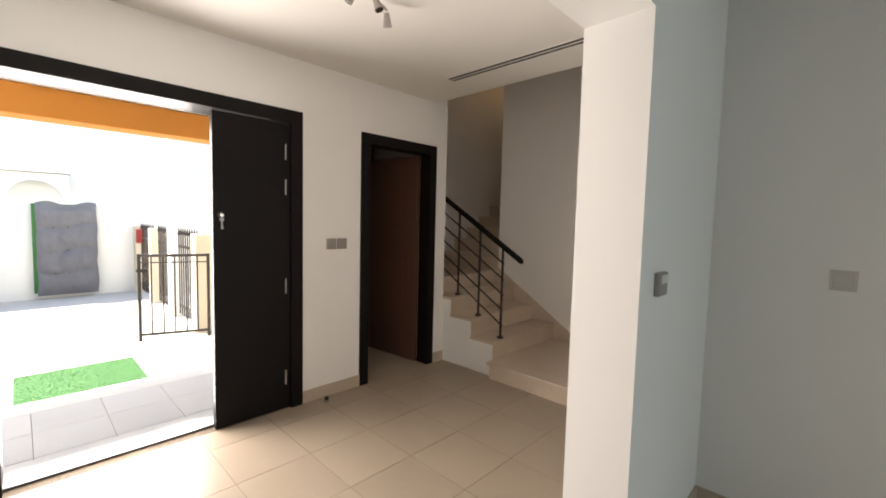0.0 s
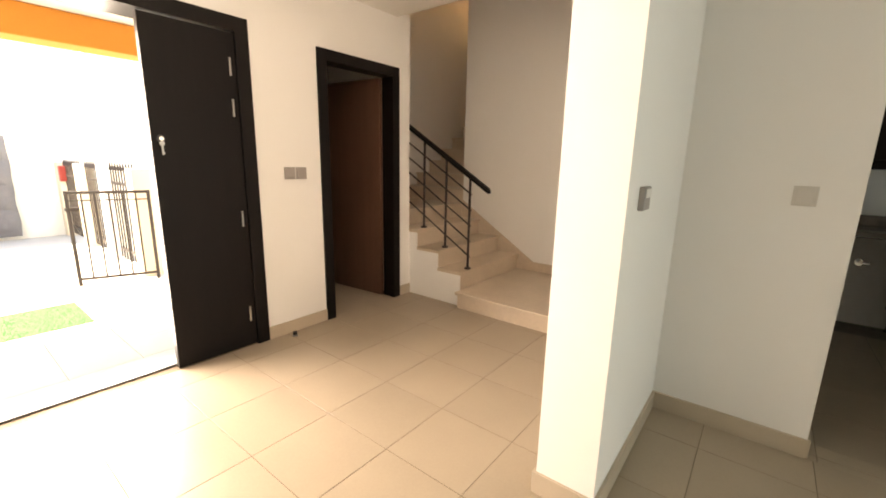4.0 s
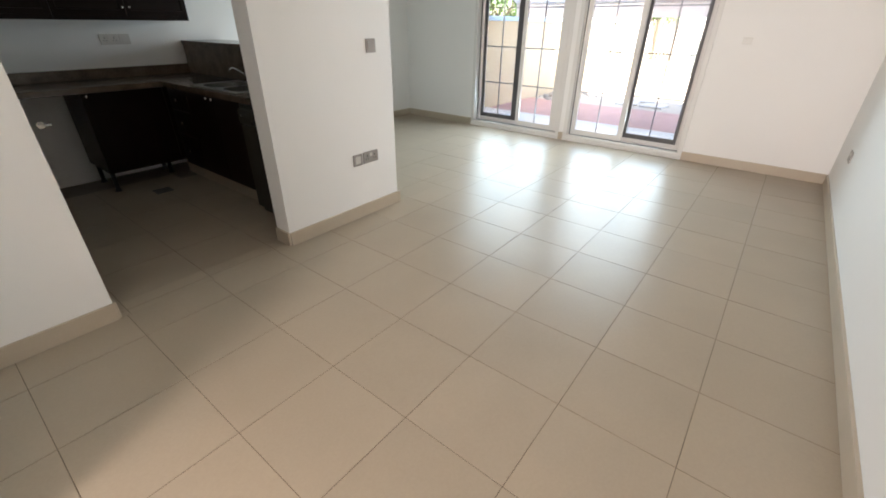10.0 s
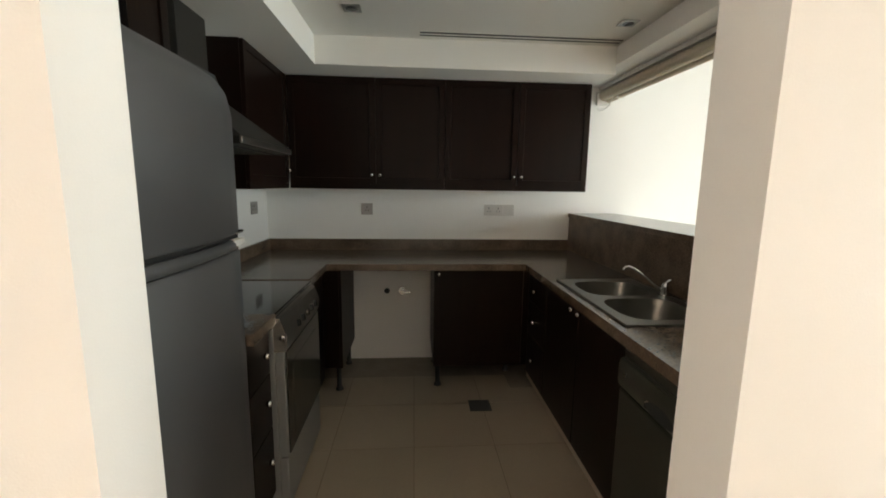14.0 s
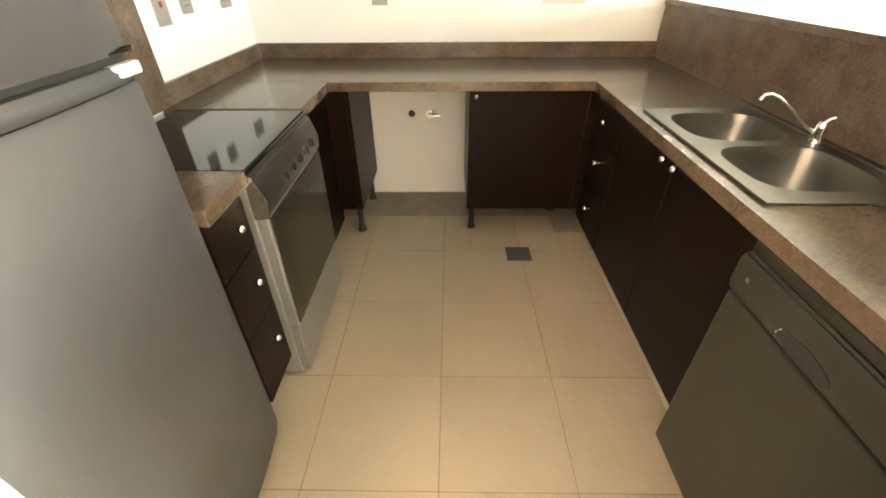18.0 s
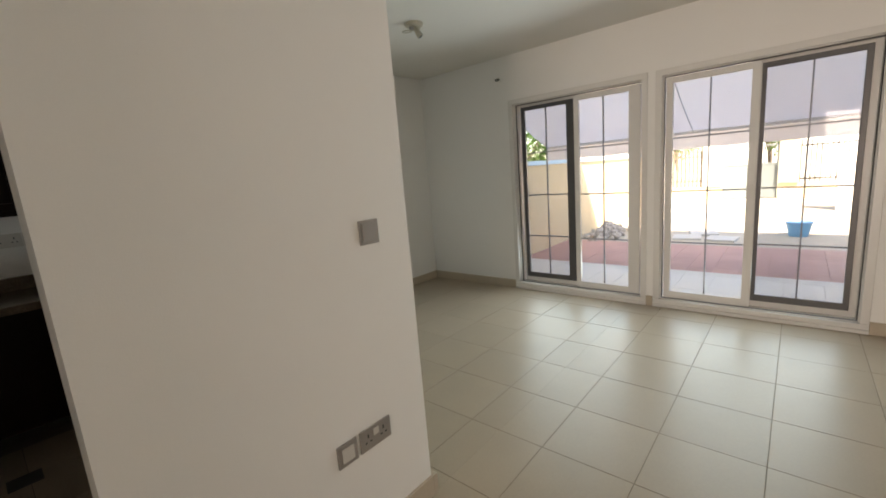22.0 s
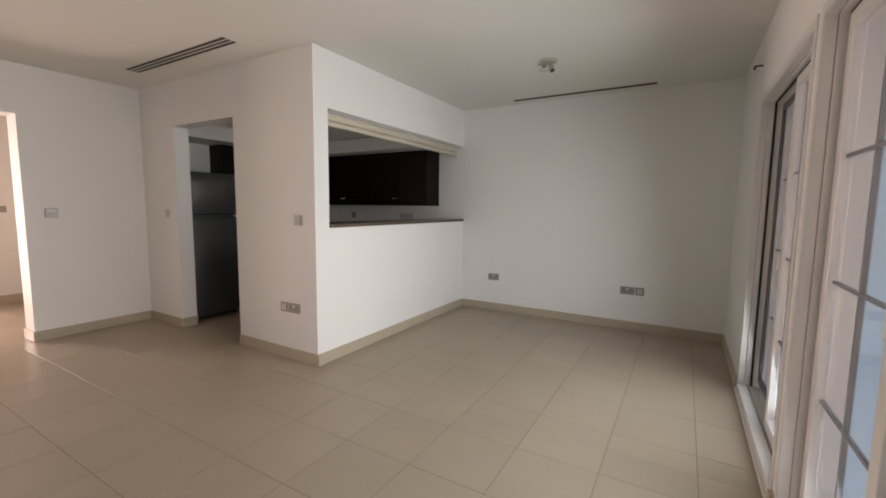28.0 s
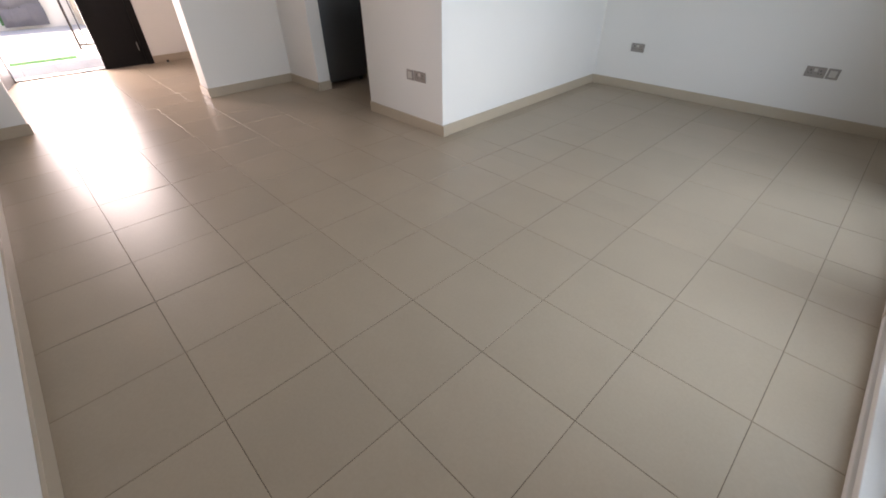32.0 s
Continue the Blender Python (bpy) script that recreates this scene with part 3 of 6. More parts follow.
def stairs():
    root = thing("stairs", (-4.0, STAIR_Y, 0), "beige marble stairs with a white plastered side", "stairs", kind="structure")
    part("bottom_step", boxes((X1 + 0.02, XH, STAIR_Y - 0.09, STAIR_YN, 0.0, RISE0 - 0.03)), MARBLE, root, "beige marble landing step")
    part("tread", boxes((X1, XH, STAIR_Y - 0.11, STAIR_YN, RISE0 - 0.03, RISE0), bevel=0.004), MARBLE, root)
    for k in range(1, 5):
        a, z = X1 - GO * (k - 1), RISE0 + RISE * k
        b = a - GO if k < 4 else -6.45
        part("riser", boxes((b, a, STAIR_Y - 0.02, STAIR_YN, 0.0, z - 0.03)), MARBLE, root)
        part("tread", boxes((b, a + 0.02, STAIR_Y - (0.035 if k < 4 else 0.025), STAIR_YN, z - 0.03, z), bevel=0.004), MARBLE, root)
        if k < 4:
            part("side_plaster", boxes((max(b, XF + 0.001), a, STAIR_Y - 0.034, STAIR_Y - 0.0205, 0.0, z - 0.031)), WALL, root, "white plastered stair side")
    for k in range(5, 11):
        y, z = STAIR_YN + GO * (k - 5), RISE0 + RISE * k
        part("riser", boxes((-6.45, SX, y, y + GO, 0.0, z - 0.03)), MARBLE, root)
        part("tread", boxes((-6.45, SX, y - 0.02, y + GO, z - 0.03, z), bevel=0.004), MARBLE, root)
    slope = RISE / GO
    bm = prism(bmesh.new(), [(XH, RISE0), (XH, RISE0 + 0.10), (X1 + 0.20, RISE0 + 0.10), (SX, RISE0 + 0.10 + slope * (X1 + 0.20 - SX)), (SX, RISE0)], "y", STAIR_YN - 0.015, STAIR_YN)
    part("stair_skirting", bm, MARBLE, root)
    return root


stairs()


def railing():
    y, slope = STAIR_Y + 0.135, 0.604
    px = X1 - 0.03
    root = thing("stair_railing", (px, y, RISE0 + RISE), "dark brown iron stair railing with five slanting bars", "railing")
    for k in range(4):
        x, z = px - 0.286 * k, RISE0 + RISE * (k + 1)
        post = part("post", rod(bmesh.new(), (x, y, z), (x, y, 1.215 + slope * 0.286 * k), 0.012), IRON, root, smooth=True)
        part("foot", rod(bmesh.new(), (x, y, z), (x, y, z + 0.015), 0.032), IRON, post, smooth=True)
    end = px - 0.95
    for q in range(5):
        z = 0.477 + q * 0.151
        part("bar", rod(bmesh.new(), (px + 0.03, y - 0.015, z - 0.018), (end, y - 0.015, z + slope * 0.95), 0.008), IRON, root, smooth=True)
    ax, az = px + 0.22, 1.235 - slope * 0.22
    bz = 1.235 + slope * 0.95
    bm = prism(bmesh.new(), [(ax, az - 0.025), (ax, az + 0.022), (end, bz + 0.022), (end, bz - 0.025)], "y", y - 0.03, y + 0.03)
    bmesh.ops.bevel(bm, geom=bm.edges[:], offset=0.01, segments=2, affect="EDGES")
    part("handrail", bm, DOORWOOD, root, "dark wooden handrail", smooth=True)


railing()


# ---------------------------------------------------------------- kitchen
def knob(x, y, z, axis, parent):
    """A small round steel knob that sticks out along the axis."""
    d = Vector(axis)
    p = Vector((x, y, z))
    bm = rod(bmesh.new(), p, p + d * 0.016, 0.005, 8)
    ball(bm, p + d * 0.021, 0.0125, seg=12)
    return part("knob", bm, CHROME, parent, "round polished steel knob", smooth=True)


def shaker(x0, x1, y, z0, z1, name, parent, along="x", face=-1, rail=0.055):
    """A framed door with a sunk panel. along: the way it runs; y: its front plane; face: the side it looks to."""
    f, g = min(y, y - face * 0.02), max(y, y - face * 0.02)
    bm = boxes((x0, x1, f, g, z0, z1)) if along == "x" else boxes((f, g, x0, x1, z0, z1))
    bm.normal_update()
    axis = 1 if along == "x" else 0
    front = [p for p in bm.faces if p.normal[axis] * face > 0.9]
    bmesh.ops.inset_individual(bm, faces=front, thickness=rail, depth=0.0)
    bmesh.ops.inset_individual(bm, faces=front, thickness=0.004, depth=-0.008)
    return part(name, bm, WOOD, parent)


WTZ = 0.90

# worktop and its upstands
root = thing("worktop", (-1.6, 2.3, WTZ - 0.044), "brown speckled granite worktop in a U round the kitchen", "worktop")
SX0, SX1, SY0, SY1 = -0.795, -0.45, 0.83, 1.50    # cut-out for the sink
part("back_slab", boxes((KX0, KX1, 2.0, YN, WTZ - 0.044, WTZ), bevel=0.003), GRANITE, root)
part("sink_slab", boxes((-0.875, SX0, KT, 1.999, WTZ - 0.044, WTZ), (SX1, KX1, KT, 1.999, WTZ - 0.044, WTZ), (SX0, SX1, KT, SY0, WTZ - 0.044, WTZ), (SX0, SX1, SY1, 1.999, WTZ - 0.044, WTZ)), GRANITE, root)
part("corner_slab", boxes((KX0, -2.165, 1.572, 1.999, WTZ - 0.044, WTZ), bevel=0.003), GRANITE, root)
part("drawer_slab", boxes((KX0, -2.150, 0.752, 0.983, WTZ - 0.044, WTZ), bevel=0.003), GRANITE, root)
part("upstand", boxes((KX0 + 0.02, KX1 - 0.02, YN - 0.02, YN, WTZ, WTZ + 0.085), bevel=0.002), GRANITE, root)
part("upstand", boxes((KX0, KX0 + 0.02, 1.62, YN, WTZ, WTZ + 0.085), bevel=0.002), GRANITE, root)
part("hob_splashback", boxes((KX0, KX0 + 0.02, 0.76, 1.62, WTZ, 1.57), bevel=0.002), GRANITE, root)
part("sink_splashback", boxes((KX1 - 0.02, KX1, KT, YN - 0.001, WTZ, 1.197), bevel=0.002), GRANITE, root)
solid("hatch_sill", boxes((KX1 - 0.03, 0.012, KT + 0.001, YN - 0.001, 1.169, 1.199), bevel=0.003), GRANITE, "brown granite sill of the kitchen hatch", "sill", kind="structure")


# base units
def legs(root, pts, h=0.165):
    for x, y in pts:
        leg = rod(bmesh.new(), (x, y, 0.02), (x, y, h), 0.017, 12)
        leg = part("leg", leg, BLACKPL, root, smooth=True)
        part("foot", rod(bmesh.new(), (x, y, 0), (x, y, 0.022), 0.028, 12, 0.02), BLACKPL, leg, smooth=True)


root = thing("base_cabinet", (-1.15, 2.3, 0), "dark brown base cabinet on black legs beside an appliance gap", "cabinet", "kitchen base units")
part("body", boxes((-1.478, -0.86, 2.052, YN - 0.03, 0.19, 0.854)), WOOD, root)
d = part("door", boxes((-1.476, -0.88, 2.03, 2.05, 0.188, 0.851), bevel=0.002), WOOD, root)
knob(-1.445, 2.03, 0.83, (0, -1, 0), d)
part("filler", boxes((-0.878, -0.822, 2.031, 2.05, 0.188, 0.851)), WOOD, root)
legs(root, ((-1.44, 2.14), (-0.90, 2.36), (-1.44, 2.53), (-0.90, 2.53)), 0.19)

root = thing("corner_cabinet", (-2.4, 2.2, 0), "dark brown corner base cabinet on thin legs", "cabinet", "kitchen base units")
part("body", boxes((KX0 + 0.01, -2.10, 2.035, YN - 0.03, 0.185, 0.854)), WOOD, root)
part("side_panel", boxes((-2.099, -2.081, 2.03, YN - 0.03, 0.185, 0.854), bevel=0.002), WOOD, root)
part("front_panel", boxes((KX0 + 0.01, -2.20, 1.575, 2.03, 0.12, 0.854), bevel=0.002), WOOD, root)
legs(root, ((-2.12, 2.10), (-2.65, 2.5), (-2.12, 2.52), (-2.65, 1.7)), 0.185)

root = thing("drawer_cabinet", (-2.48, 0.87, 0), "narrow dark brown unit with three drawers beside the cooker", "cabinet", "kitchen base units")
part("body", boxes((KX0 + 0.01, -2.203, 0.77, 0.98, 0.13, 0.854)), WOOD, root)
for z0, z1, kz in ((0.66, 0.851, 0.762), (0.43, 0.655, 0.57), (0.135, 0.425, 0.325)):
    d = part("drawer", boxes((-2.202, -2.182, 0.772, 0.978, z0, z1), bevel=0.002), WOOD, root)
    knob(-2.182, 0.893, kz, (1, 0, 0), d)
part("plinth", boxes((KX0 + 0.05, -2.26, 0.77, 0.98, 0.0, 0.129)), SKIRT, root, "beige tiled plinth")

FX = -0.84     # front of the units under the sink
root = thing("drawer_cabinet", (-0.6, 1.83, 0), "dark brown unit with three drawers beside the sink", "cabinet", "kitchen base units")
part("body", boxes((FX + 0.021, KX1 - 0.01, 1.66, 2.028, 0.152, 0.854)), WOOD, root)
for z0, z1, kz in ((0.66, 0.851, 0.755), (0.44, 0.655, 0.555), (0.154, 0.435, 0.30)):
    d = part("drawer", boxes((FX, FX + 0.02, 1.662, 2.026, z0, z1), bevel=0.002), WOOD, root)
    knob(FX, 1.84, kz, (-1, 0, 0), d)
part("plinth", boxes((-0.765, -0.75, 1.66, 2.25, 0.0, 0.151)), SKIRT, root, "beige tiled plinth")

root = thing("sink_cabinet", (-0.6, 1.2, 0), "dark brown double-door sink unit", "cabinet", "kitchen base units")
part("body", boxes((FX + 0.021, KX1 - 0.01, 0.735, 1.658, 0.152, 0.66), (FX + 0.021, FX + 0.03, 0.735, 1.658, 0.66, 0.854)), WOOD, root)
for a, b, k in ((0.737, 1.194, 1.155), (1.199, 1.656, 1.238)):
    d = part("door", boxes((FX, FX + 0.02, a, b, 0.154, 0.851), bevel=0.002), WOOD, root)
    knob(FX, k, 0.828, (-1, 0, 0), d)
part("plinth", boxes((-0.765, -0.75, 0.735, 1.658, 0.0, 0.151)), SKIRT, root, "beige tiled plinth")

# dishwasher
DW = material("grey_steel_dishwasher", (0.050, 0.047, 0.035), 0.42, metal=0.4, vary=0.05, fine=250, bump=0.01)
DX = FX - 0.014     # front of the dishwasher
root = thing("dishwasher", (-0.6, 0.44, 0), "dark silver-grey dishwasher under the worktop", "dishwasher")
part("body", boxes((DX + 0.03, KX1 - 0.02, 0.165, 0.725, 0.02, 0.845), bevel=0.004), DW, root)
part("door", boxes((DX - 0.022, DX + 0.03, 0.167, 0.723, 0.055, 0.70), bevel=0.008), DW, root)
bm = bmesh.new()
prism(bm, [(DX + 0.03, 0.705), (DX - 0.02, 0.705), (DX - 0.033, 0.725), (DX - 0.033, 0.80), (DX - 0.022, 0.818), (DX + 0.03, 0.818)], "y", 0.167, 0.723)
bmesh.ops.bevel(bm, geom=bm.edges[:], offset=0.006, segments=2, affect="EDGES")
panel = part("control_panel", bm, DW, root, smooth=True)
part("top_trim", boxes((DX - 0.012, DX + 0.03, 0.169, 0.721, 0.8185, 0.846), bevel=0.003), DW, root)
lens = [(0.468 - 0.072 * math.cos(k * math.pi / 10), 0.738 + 0.024 * math.sin(k * math.pi / 10)) for k in range(11)]
lens += [(0.468 + 0.072 * math.cos(k * math.pi / 10), 0.738 - 0.020 * math.sin(k * math.pi / 10)) for k in range(1, 10)]
part("grip_recess", prism(bmesh.new(), lens, "x", DX - 0.0345, DX - 0.028), BLACKPL, panel, "dark lens-shaped finger recess")
part("grip_edge", tube(bmesh.new(), [(DX - 0.035, 0.468 + 0.073 * math.cos(a), 0.738 + 0.025 * math.sin(a)) for a in [-0.5 + k * 0.16 for k in range(9)]], 0.0025, 6), CHROME, panel, "bright edge of the recess", smooth=True)
part("button", rod(bmesh.new(), (DX - 0.03, 0.66, 0.775), (DX - 0.041, 0.66, 0.775), 0.007), CHROME, panel, smooth=True)
part("plinth", boxes((DX + 0.02, DX + 0.035, 0.167, 0.723, 0.0, 0.053)), DW, root)

# sink
SINKSTEEL = material("dull_stainless_sink", (0.21, 0.20, 0.18), 0.36, metal=1.0, vary=0.06, scale=5, fine=200, bump=0.02)


def sink():
    root = thing("kitchen_sink", (-0.62, 1.17, WTZ), "double-bowl stainless steel sink set in the worktop", "sink")
    x0, x1, y0, y1, z = -0.830, -0.415, 0.787, 1.536, WTZ + 0.006
    bowls = ((SX0 + 0.01, SX1 - 0.01, 0.845, 1.15), (SX0 + 0.01, SX1 - 0.01, 1.195, 1.485))
    bm = bmesh.new()
    xs, ys = [x0, bowls[0][0], bowls[0][1], x1], [y0, bowls[0][2], bowls[0][3], bowls[1][2], bowls[1][3], y1]
    for i in range(3):
        for j in range(5):
            if i == 1 and j in (1, 3):
                continue
            box(bm, xs[i], xs[i + 1], ys[j], ys[j + 1], WTZ + 0.0005, z)
    part("rim", bm, SINKSTEEL, root)
    part("rim_edge", boxes((x0 - 0.004, x0, y0 - 0.004, y1 + 0.004, WTZ, z + 0.003), (x1, x1 + 0.004, y0 - 0.004, y1 + 0.004, WTZ, z + 0.003),
                           (x0, x1, y0 - 0.004, y0, WTZ, z + 0.003), (x0, x1, y1, y1 + 0.004, WTZ, z + 0.003), bevel=0.0015), SINKSTEEL, root)
    for a, b, c, d in bowls:
        bm = bmesh.new()
        rings = []
        n = 40
        for depth, shrink, power in ((0.004, 0.0, 3.4), (-0.03, 0.006, 3.3), (-0.12, 0.018, 3.2), (-0.15, 0.04, 3.0), (-0.165, 0.08, 2.8)):
            ring = []
            for k in range(n):
                ang = k * math.tau / n
                cs, sn = math.cos(ang), math.sin(ang)
                r = (abs(cs) ** power + abs(sn) ** power) ** (-1 / power)
                ring.append(bm.verts.new(((a + b) / 2 + ((b - a) / 2 - shrink) * r * cs, (c + d) / 2 + ((d - c) / 2 - shrink) * r * sn, z + depth - 0.004)))
            rings.append(ring)
        for one, two in zip(rings, rings[1:]):
            for k in range(n):
                bm.faces.new((one[k], one[(k + 1) % n], two[(k + 1) % n], two[k]))
        bm.faces.new(rings[-1])
        bmesh.ops.recalc_face_normals(bm, faces=bm.faces)
        bmesh.ops.reverse_faces(bm, faces=bm.faces)
        bowl = part("bowl", bm, SINKSTEEL, root, smooth=True)
        part("waste", rod(bmesh.new(), ((a + b) / 2, (c + d) / 2, z - 0.168), ((a + b) / 2, (c + d) / 2, z - 0.160), 0.035, 20), CHROME, bowl, smooth=True)
        # flat corners between the round bowl and the rim
        bm = bmesh.new()
        n4 = n // 4
        for q, (cx, cy) in enumerate(((b, d), (a, d), (a, c), (b, c))):
            corner = bm.verts.new((cx, cy, z))
            arc = []
            for k in range(n4 + 1):
                ang = (q * n4 + k) * math.tau / n
                cs, sn = math.cos(ang), math.sin(ang)
                r = (abs(cs) ** 3.4 + abs(sn) ** 3.4) ** (-1 / 3.4)
                arc.append(bm.verts.new(((a + b) / 2 + (b - a) / 2 * r * cs, (c + d) / 2 + (d - c) / 2 * r * sn, z)))
            for u, v in zip(arc, arc[1:]):
                bm.faces.new((corner, u, v))
        part("bowl_edge", bm, SINKSTEEL, root)
    return root


sink()
root = thing("kitchen_tap", (-0.44, 1.15, WTZ + 0.006), "chrome mixer tap with a long swivel spout", "tap")
zt = WTZ + 0.006
bm = rod(bmesh.new(), (-0.445, 1.175, zt), (-0.445, 1.175, zt + 0.008), 0.026, 20)
rod(bm, (-0.445, 1.175, zt + 0.007), (-0.445, 1.175, zt + 0.05), 0.017, 18)
part("body", bm, CHROME, root, smooth=True)
bm = rod(bmesh.new(), (-0.445, 1.175, zt + 0.05), (-0.445, 1.175, zt + 0.066), 0.016, 16, 0.010)
tube(bm, [(-0.445, 1.175, zt + 0.062), (-0.438, 1.170, zt + 0.074), (-0.428, 1.163, zt + 0.082)], 0.005)
part("lever", bm, CHROME, root, smooth=True)
part("spout", tube(bmesh.new(), [(-0.45, 1.177, zt + 0.028), (-0.475, 1.185, zt + 0.042), (-0.53, 1.205, zt + 0.092), (-0.575, 1.221, zt + 0.124), (-0.597, 1.229, zt + 0.132), (-0.614, 1.235, zt + 0.128), (-0.62, 1.237, zt + 0.114)], 0.006, 12), CHROME, root, smooth=True)

# wall units along the back wall
UZ0, UZ1, UY = 1.372, 2.108, 2.28
edges = (-2.45, -1.87, -1.40, -0.89, -0.387)
def wall_unit(x0, x1, doors, label):
    root = thing("wall_cabinet", ((x0 + x1) / 2, YN - 0.17, UZ0), label, "cabinet", "kitchen wall units")
    part("body", boxes((x0 + 0.001, x1 - 0.001, UY + 0.021, YN, UZ0, UZ1)), WOOD, root)
    for a, b, k in doors:
        d = shaker(a + 0.002, b - 0.002, UY, UZ0 + 0.035, UZ1 - 0.003, "door", root)
        if k is not None:
            knob(k, UY, 1.468, (0, -1, 0), d)
    part("light_rail", boxes((x0 + 0.001, x1 - 0.001, UY + 0.002, UY + 0.02, UZ0 - 0.0, UZ0 + 0.033)), WOOD, root)


wall_unit(-2.45, -1.40, ((-2.45, -1.87, -1.897), (-1.87, -1.40, -1.843)), "dark wenge wall cabinet with two framed doors")
wall_unit(-1.40, -0.387, ((-1.40, -0.89, -0.917), (-0.89, -0.387, -0.863)), "dark wenge wall cabinet beside the hatch")


def side_unit(y0, y1, label, knob_y=None):
    root = thing("wall_cabinet", (KX0 + 0.16, (y0 + y1) / 2, UZ0), label, "cabinet", "kitchen wall units")
    fx = -2.452
    part("body", boxes((KX0, fx - 0.021, y0 + 0.001, y1 - 0.001, UZ0, UZ1)), WOOD, root)
    d = shaker(y0 + 0.002, y1 - 0.002, fx, UZ0 + 0.035, UZ1 - 0.003, "door", root, along="y", face=1)
    part("light_rail", boxes((fx - 0.02, fx - 0.002, y0 + 0.001, y1 - 0.001, UZ0, UZ0 + 0.033)), WOOD, root)
    if knob_y:
        knob(fx, knob_y, 1.49, (1, 0, 0), d)


side_unit(1.60, 2.278, "dark wenge wall cabinet beside the cooker hood", 2.22)
side_unit(0.745, 0.96, "narrow dark wenge wall cabinet over the drawers")

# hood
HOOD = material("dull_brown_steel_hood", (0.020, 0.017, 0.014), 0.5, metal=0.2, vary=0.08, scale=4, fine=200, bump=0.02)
root = thing("cooker_hood", (-2.5, 1.275, 1.55), "steel chimney cooker hood over the hob", "cooker hood")
bm = bmesh.new()
lo = [(KX0 + 0.021, 0.975, 1.575), (-2.24, 0.975, 1.575), (-2.24, 1.575, 1.575), (KX0 + 0.021, 1.575, 1.575)]
hi = [(KX0 + 0.021, 1.15, 1.80), (-2.52, 1.15, 1.80), (-2.52, 1.40, 1.80), (KX0 + 0.021, 1.40, 1.80)]
one, two = [bm.verts.new(p) for p in lo], [bm.verts.new(p) for p in hi]
for k in range(4):
    bm.faces.new((one[k], one[(k + 1) % 4], two[(k + 1) % 4], two[k]))
bm.faces.new(one[::-1]), bm.faces.new(two)
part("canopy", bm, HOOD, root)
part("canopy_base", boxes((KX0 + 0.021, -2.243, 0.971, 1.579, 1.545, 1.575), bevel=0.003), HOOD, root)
part("canopy_rim", boxes((-2.244, -2.234, 0.970, 1.580, 1.548, 1.574), bevel=0.003), STEEL, root, "paler steel edge of the canopy")
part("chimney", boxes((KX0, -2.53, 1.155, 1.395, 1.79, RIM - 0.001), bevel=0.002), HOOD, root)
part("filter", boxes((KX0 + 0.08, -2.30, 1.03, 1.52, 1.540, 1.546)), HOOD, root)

# cooker
OVENGLASS = material("dark_brown_oven_glass", (0.02, 0.018, 0.014), 0.12, vary=0.1, bump=0)
OVENPANE = material("grey_brown_oven_pane", (0.035, 0.033, 0.024), 0.12, vary=0.1, bump=0)
CX = -2.135
root = thing("cooker", (-2.45, 1.275, 0), "freestanding steel cooker with a black glass hob", "cooker")
part("body", boxes((KX0 + 0.05, CX - 0.03, 0.988, 1.568, 0.02, 0.875), bevel=0.004), SILVER, root)
part("hob", boxes((KX0 + 0.06, CX - 0.02, 0.99, 1.566, 0.876, 0.896), bevel=0.004), BLACK, root)
bm = bmesh.new()
prism(bm, [(CX - 0.03, 0.74), (CX + 0.015, 0.745), (CX + 0.02, 0.80), (CX - 0.005, 0.872), (CX - 0.03, 0.878)], "y", 0.988, 1.568)
bmesh.ops.bevel(bm, geom=bm.edges[:], offset=0.005, segments=2, affect="EDGES")
panel = part("control_panel", bm, STEEL, root, smooth=True)
part("end_trim", prism(bmesh.new(), [(CX - 0.03, 0.738), (CX + 0.018, 0.742), (CX + 0.023, 0.80), (CX - 0.003, 0.876), (CX - 0.03, 0.882)], "y", 0.984, 0.9875), CHROME, root, "bright chrome end trim of the panel")
for k in range(5):
    y = 1.16 + k * 0.075
    part("dial", rod(bmesh.new(), (CX + 0.012, y, 0.80), (CX + 0.028, y, 0.803), 0.018, 16, 0.015), BLACKPL, panel, smooth=True)
door = part("oven_door", boxes((CX - 0.029, CX + 0.006, 0.992, 1.564, 0.275, 0.735), bevel=0.004), SILVER, root)
part("oven_window", boxes((CX + 0.0061, CX + 0.012, 1.005, 1.56, 0.285, 0.731), bevel=0.002), OVENGLASS, door, "dark brown glass filling the oven door")
part("inner_window", boxes((CX + 0.0121, CX + 0.0127, 1.08, 1.485, 0.34, 0.66)), OVENPANE, door, "paler sight window in the oven glass")
part("drawer", boxes((CX - 0.029, CX + 0.004, 0.992, 1.564, 0.045, 0.268), bevel=0.004), SILVER, root)
for y in (1.03, 1.53):
    part("foot", rod(bmesh.new(), (CX - 0.08, y, 0), (CX - 0.08, y, 0.022), 0.02), BLACKPL, root)

# fridge
root = thing("fridge_freezer", (-2.45, 0.46, 0), "tall silver-grey fridge-freezer beside the doorway", "fridge")
fy0, fy1, fx = 0.175, 0.75, -2.221


